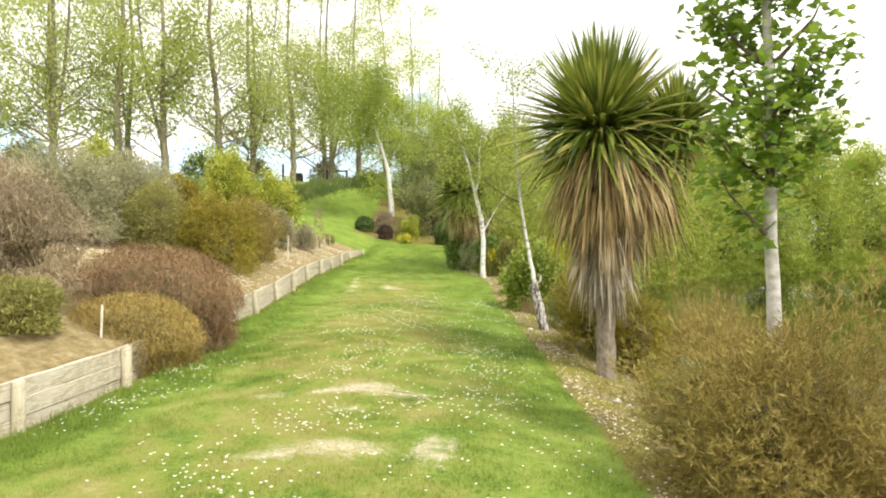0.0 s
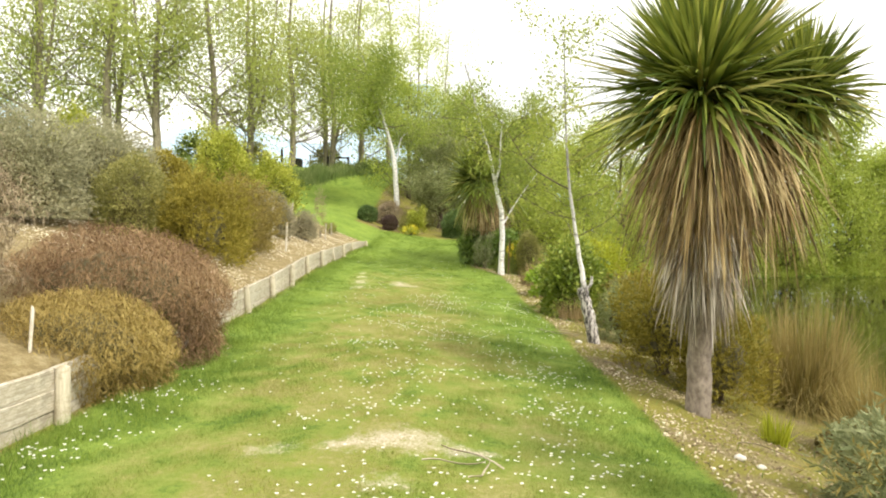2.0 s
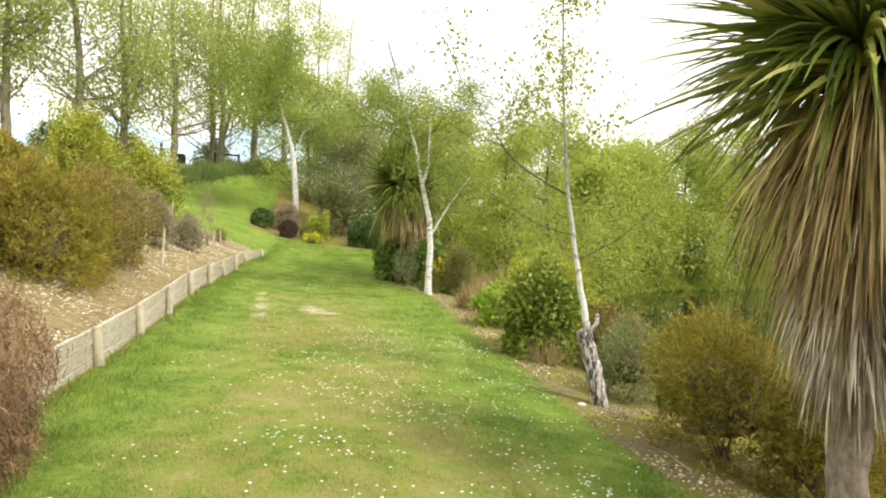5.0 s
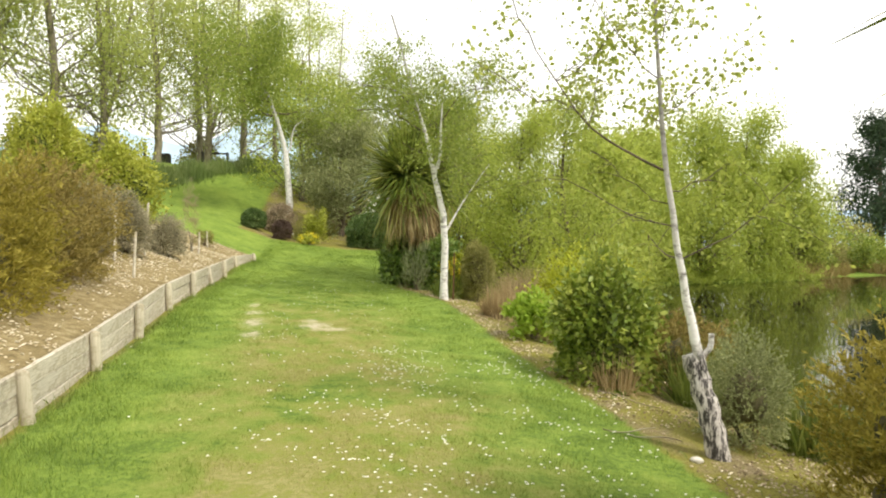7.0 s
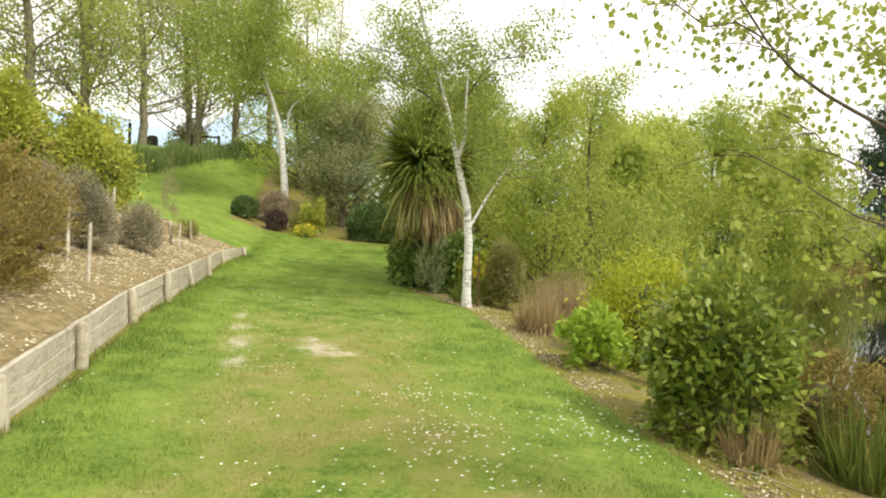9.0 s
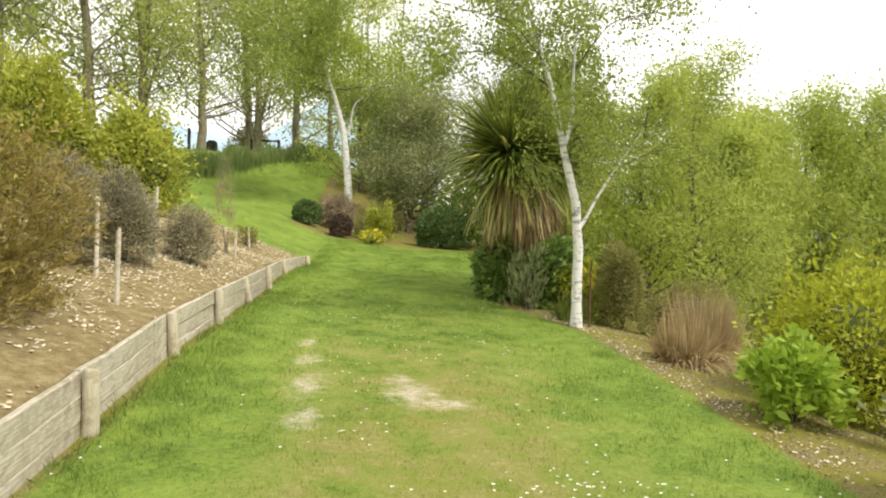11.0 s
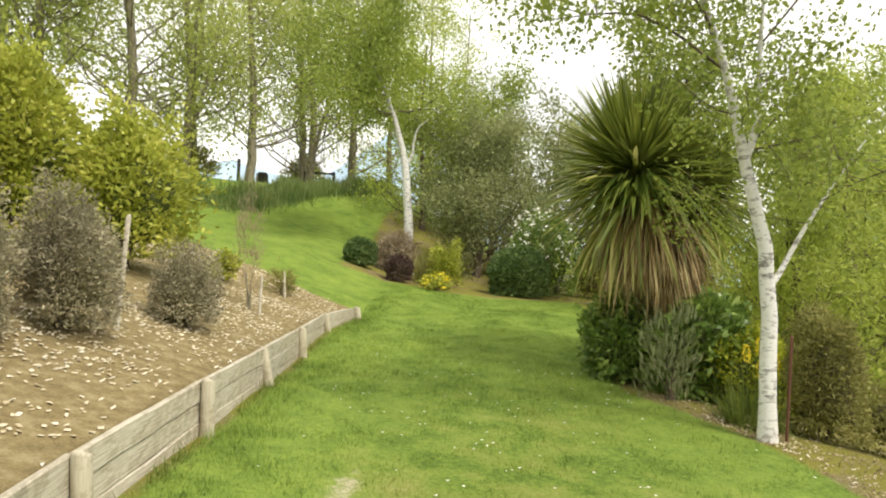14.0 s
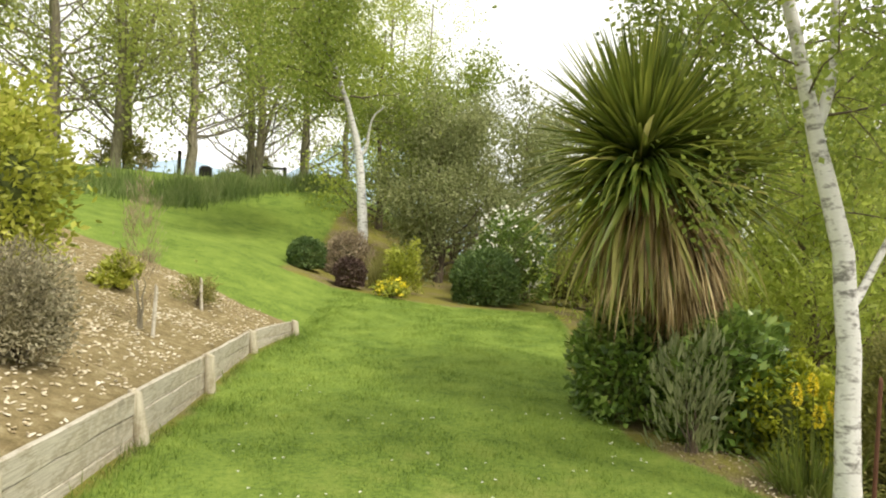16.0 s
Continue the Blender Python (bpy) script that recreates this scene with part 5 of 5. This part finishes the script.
# tall grass strip and fence on the hill
rng = np.random.default_rng(7)
n = 16000
f = rng.random(n)
sx = np.interp(f, [0, 0.3, 1], [-16, -8.6, -4.6]) + rng.normal(size=n) * 0.25
sy = np.interp(f, [0, 0.3, 1], [27.5, 31.5, 41.0]) + rng.uniform(0, 3.2, n)
P = np.stack([sx, sy, ground_z(sx, sy)], 1)
D = rng.normal(size=(n, 3)) * 0.22 + [0, 0, 1]
V, F = blades(P, D, rng.uniform(0.35, 0.9, n) * (0.8 + 0.5 * np.sin(sx * 2.3) * np.sin(sy * 1.7 + sx)), 0.03, rng.uniform(0, 0.35, n), rng, 2)
tagged(link("tall_grass", raw("tall_grass", V, F), M_TALLGRASS), "unmown tall grass along the hill crest", "grass", kind="stuff")

n = 9000
fx_ = rng.uniform(27, 60, n)
fy_ = np.interp(fx_, [4, 6, 8, 12, 16.5, 27, 36, 60], [18.5, 22.5, 27, 34.5, 40.5, 44, 51, 47]) + np.abs(rng.normal(size=n)) * 1.2
V, F = blades(np.stack([fx_, fy_, ground_z(fx_, fy_) - 0.05], 1), rng.normal(size=(n, 3)) * 0.25 + [0, 0, 1], rng.uniform(0.6, 1.6, n), 0.05, rng.uniform(0, 0.4, n), rng, 2)
tagged(link("bank_reeds", raw("bank_reeds", V, F), M_TUSSOCK), "dry reeds along the far pond bank", "reeds", kind="stuff")

n = 26000
fx_ = 5.5 + 24 * rng.random(n) ** 1.2
fy_ = np.interp(fx_, [4, 6, 8, 12, 16.5, 27, 36, 60], [18.5, 22.5, 27, 34.5, 40.5, 44, 51, 47]) + rng.uniform(-0.4, 2.2, n)
clump_h = 0.75 + 0.5 * np.sin(fx_ * 1.9 + 1.5 * np.sin(fy_ * 1.3))
P = np.stack([fx_ + rng.normal(size=n) * 0.2, fy_, np.maximum(ground_z(fx_, fy_), WATER) + clump_h * rng.random(n) ** 0.8], 1)
V, F = leaves(P, rng.normal(size=(n, 3)) + [0.4, -0.4, -0.5], 0.2 * rng.uniform(0.6, 1.2, n), 0.07, rng)
tagged(link("bank_growth", raw("bank_growth", V, F), M_WILLOW), "low green willow growth overhanging the far water edge", "bushes", kind="stuff")

fence = root("fence", -8.2, 41.5, gz(-8.2, 41.5), "dark wooden rail fence by the poplars", "fence")
fi = fence.matrix_world.inverted()
for fx, fy, fh in ((-8.6, 41.2, 0.95), (-7.4, 41.6, 1.0), (-11.0, 39.5, 1.15), (-18.0, 33.5, 1.2), (-14.5, 36.5, 1.1)):
    p = part("fence_post", post_mesh(fh, 0.07, 3), M_DARKWOOD, fence)
    p.matrix_local = fi @ pose(fx, fy, gz(fx, fy))
rail = part("fence_rail", board_mesh(1.35, 0.1, 0.05, 4), M_DARKWOOD, fence)
rail.matrix_local = fi @ pose(-8.0, 41.35, gz(-8.0, 41.4) + 0.9, 0, 0, 18)

b = bmesh.new()
bmesh.ops.create_cone(b, cap_ends=True, segments=20, radius1=0.26, radius2=0.24, depth=0.6)
bmesh.ops.bevel(b, geom=[e for e in b.edges if e.calc_face_angle(0) > 0.9], offset=0.06, segments=2, affect="EDGES")
ob = part("water_tank", b, M_DARKWOOD, None)
ob.location = (-10.0, 39.6, gz(-10.0, 39.6) + 0.3)
tagged(ob, "dark round tank behind a poplar trunk", "tank")

# small things
def lump(name, x, y, r, mat, label, category, seed):
    rng = np.random.default_rng(seed)
    b = bmesh.new()
    bmesh.ops.create_icosphere(b, subdivisions=2, radius=r)
    for v in b.verts:
        v.co *= 1 + rng.normal() * 0.09
        v.co.z *= 0.6
    for fc in b.faces:
        fc.smooth = True
    ob = part(name, b, mat, None)
    ob.location = (x, y, gz(x, y) + r * 0.25)
    tagged(ob, label, category)


lump("stone", 2.34, 8.2, 0.045, M_STONE, "pale rounded stone on the mulch", "stone", 1)
lump("stone", 2.95, 3.9, 0.045, M_STONE, "pale rounded stone on the mulch", "stone", 2)
lump("stone", 3.05, 3.75, 0.035, M_STONE, "pale rounded stone on the mulch", "stone", 3)
ob = part("iron_rod", post_mesh(0.95, 0.013, 5), M_RUSTPIPE, None)
ob.matrix_world = pose(1.72, 17.35, gz(1.72, 17.35), 3, 2)
tagged(ob, "rusty iron rod standing beside the birch", "rod")

# turf, daisies, wood chips
rng = np.random.default_rng(8)


def scatter(n, x0, x1, y0, y1):
    return rng.uniform(x0, x1, n), rng.uniform(y0, y1, n)


def turf(name, n, x0, x1, y0, y1, lo, hi, w, label):
    x, y = scatter(n, x0, x1, y0, y1)
    keep = (x > wall_x(y) + 0.05) & (mulch_of(x, y) + rng.normal(size=n) * 0.2 < 0.5) & (sand_of(x, y) + rng.normal(size=n) * 0.22 < 0.5)
    x, y = x[keep], y[keep]
    m = len(x)
    wv = wear_of(x, y)
    P = np.stack([x, y, ground_z(x, y) - 0.004], 1)
    lump_f = 0.8 + 0.6 * np.sin(x * 5.1 + 2 * np.sin(y * 3.3)) * np.sin(y * 4.3 + 1.7 * np.sin(x * 2.9))
    edge_f = 1 + 1.0 * np.exp(-((x - wall_x(y) - 0.3) / (0.25 + 0.3 * smooth(y, 7, 4))) ** 2)
    V, F = blades(P, rng.normal(size=(m, 3)) * 0.45 + [0, 0, 1], rng.uniform(lo, hi, m) * (1 - 0.45 * wv) * lump_f * edge_f, w, rng.uniform(0, 0.5, m), rng, 1)
    me = raw(name, V, F)
    me.attributes.new("wear", "FLOAT", "POINT").data.foreach_set("value", np.repeat(wv, 3).astype(np.float32))
    tagged(link(name, me, M_BLADE), label, "grass", kind="stuff")


turf("lawn_grass", 270000, -3.6, 2.7, -3.0, 10.0, 0.035, 0.085, 0.0065, "short green lawn grass with dry patches")
turf("lawn_grass", 260000, -2.6, 2.6, -0.5, 6.5, 0.02, 0.06, 0.0045, "fine green blades between the dry turf")
turf("lawn_grass", 210000, -3.7, 2.4, 10.0, 27.0, 0.035, 0.08, 0.008, "short green mown lawn grass")


n = 9000
x, y = scatter(n, 1.2, 5.2, -3, 18)
keep = (x > rim_x(y) + 0.05) & (np.sin(x * 3.3 + 2 * np.sin(y * 1.3)) * np.sin(y * 2.1) + rng.normal(size=n) * 0.45 > 0.35)
x, y = x[keep], y[keep]
m = len(x)
V, F = blades(np.stack([x, y, ground_z(x, y) - 0.01], 1), rng.normal(size=(m, 3)) * 0.5 + [0, 0, 1], rng.uniform(0.04, 0.16, m), 0.008, rng.uniform(0.1, 0.7, m), rng, 2)
tagged(link("bank_weeds", raw("bank_weeds", V, F), M_REED), "sparse weeds and grass on the mulched bank", "weeds", kind="stuff")


n = 5200
y = rng.uniform(-1.0, 23.0, n)
x = wall_x(y) + 0.07 + np.abs(rng.normal(size=n)) * (0.06 + 0.16 * smooth(y, 6, 3))
keep = np.sin(y * 3.7 + 2 * np.sin(y * 1.3)) + rng.normal(size=n) * 0.6 > 0.1
x, y = x[keep], y[keep]
m = len(x)
V, F = blades(np.stack([x, y, ground_z(x, y) - 0.01], 1), rng.normal(size=(m, 3)) * 0.4 + [0.15, 0, 1], rng.uniform(0.06, 0.2, m), 0.009, rng.uniform(0.1, 0.7, m), rng, 2)
tagged(link("edge_grass", raw("edge_grass", V, F), M_REED), "longer green grass tufts along the wall foot", "grass", kind="stuff")


def daisies(n):
    x, y = rng.normal(size=n) * 0.8 + 0.9, rng.uniform(-1, 11.5, n)
    x2, y2 = wall_x(np.linspace(0.5, 4.5, n // 12)) + np.abs(rng.normal(size=n // 12)) * 0.42 + 0.15, np.linspace(0.5, 4.5, n // 12)
    x3, y3 = scatter(n // 4, -2.6, 2.0, 4, 20)
    x, y = np.concatenate([x, x2, x3]), np.concatenate([y, y2, y3])
    clump = np.sin(x * 3.1 + 4 * np.sin(y * 0.8)) * np.sin(y * 2.3 + x) + rng.normal(size=len(x)) * 0.85
    keep = (clump > 0.85) & (x < rim_x(y) - 0.05) & (x > wall_x(y) + 0.1) & (sand_of(x, y) < 0.4)
    x, y = x[keep], y[keep]
    z = ground_z(x, y) + rng.uniform(0.03, 0.06, len(x))
    k = 8
    C = np.repeat(np.stack([x, y, z], 1), k, 0)
    az = np.tile(np.arange(k) * 2 * np.pi / k, len(x)) + np.repeat(rng.random(len(x)) * 6, k)
    D = np.stack([np.cos(az), np.sin(az), np.full(len(az), 0.25)], 1)
    V, F = leaves(C, D, 0.0105, 0.0085, rng, 0.0)
    tagged(link("daisies", raw("daisies", V, F), M_PETAL), "scattered white daisies in the lawn", "flowers", kind="stuff")


daisies(9500)


def chips(name, n, x0, x1, y0, y1, where, label, size, mat):
    x, y = scatter(n, x0, x1, y0, y1)
    keep = where(x, y) > 0.6 + rng.normal(size=n) * 0.1
    x, y = x[keep], y[keep]
    patch = np.sin(x * 2.3 + 2 * np.sin(y * 1.9)) * np.sin(y * 1.7) + rng.normal(size=len(x)) * 0.5 > 0.1
    x, y = x[patch], y[patch]
    m = len(x)
    P = np.stack([x, y, ground_z(x, y) + 0.008], 1)
    az = rng.uniform(0, 6.283, m)
    D = np.stack([np.cos(az), np.sin(az), rng.normal(size=m) * 0.25], 1)
    S = np.stack([-np.sin(az), np.cos(az), rng.normal(size=m) * 0.25], 1)
    L, W = (size * rng.uniform(0.4, 1.3, m))[:, None], (size * rng.uniform(0.4, 1.0, m))[:, None]
    up = np.array([0, 0, 0.006])
    skew_ = rng.uniform(-0.35, 0.35, (m, 1))
    corners = [P - D * L * 0.5 - S * W * 0.3, P + S * W * 0.5 + D * L * skew_, P + D * L * 0.5 + S * W * 0.2, P - S * W * 0.5 + D * L * 0.3]
    V = np.stack(corners + [c + up for c in corners], 1).reshape(-1, 3)
    i = np.arange(m)[:, None] * 8
    F = np.concatenate([i + q for q in ([4, 5, 6, 7], [0, 1, 5, 4], [1, 2, 6, 5], [2, 3, 7, 6], [3, 0, 4, 7])], 0)
    tagged(link(name, raw(name, V, F), mat), label, "wood chips", kind="stuff")


chips("wood_chips", 23000, -7.5, -2.5, 7.0, 24.5, bed_of, "pale wood chips strewn over the soil bed", 0.036, M_CHIP)
chips("bark_chips", 34000, 0.8, 4.2, -1.0, 19.0, mulch_of, "brown and pale bark litter on the mulch strip", 0.022, M_LITTER)
chips("edge_chips", 4500, 1.2, 3.1, -1.0, 19.0, lambda x, y: mulch_of(x, y) * smooth(x - rim_x(y), 0.7, 0.3), "pale wood chips along the lawn edge", 0.026, M_CHIP)


def fallen_leaf(x, y, length, yaw, seed):
    """A dry strap leaf dropped on the ground, curled up a little along its length."""
    r = np.random.default_rng(seed)
    n = 8
    V, F = [], []
    side = 0.0
    for k in range(n):
        u = k / (n - 1)
        side += r.normal() * 0.006
        w = 0.006 * (1 - u ** 3) + 0.001
        px, py = x + math.cos(yaw) * (u - 0.5) * length - math.sin(yaw) * side, y + math.sin(yaw) * (u - 0.5) * length + math.cos(yaw) * side
        h = gz(px, py) + 0.03 + 0.02 * math.sin(u * 5 + seed)
        for q, rise in ((-w, 0.008), (0.0, 0.0), (w, 0.008)):
            V.append((px - math.sin(yaw) * q, py + math.cos(yaw) * q, h + rise))
        if k:
            a = 3 * (k - 1)
            F += [(a, a + 1, a + 4, a + 3), (a + 1, a + 2, a + 5, a + 4)]
    ob = link("fallen_leaf", raw("fallen_leaf", V, np.array(F), True), M_PALMGREY)
    tagged(ob, "dry pale strap leaf fallen on the lawn", "leaf", "fallen leaves")


for i, (lx, ly, ll, lyaw) in enumerate([(0.95, 2.75, 0.5, 2.4), (0.85, 2.6, 0.4, 0.4), (1.0, 2.5, 0.35, 1.2), (2.05, 8.75, 0.5, 0.3), (2.2, 8.6, 0.4, -0.4), (2.55, 6.7, 0.55, 1.9), (3.4, 4.6, 0.6, 0.5), (2.45, 9.8, 0.6, -0.6)]):
    fallen_leaf(lx, ly, ll, lyaw, i)
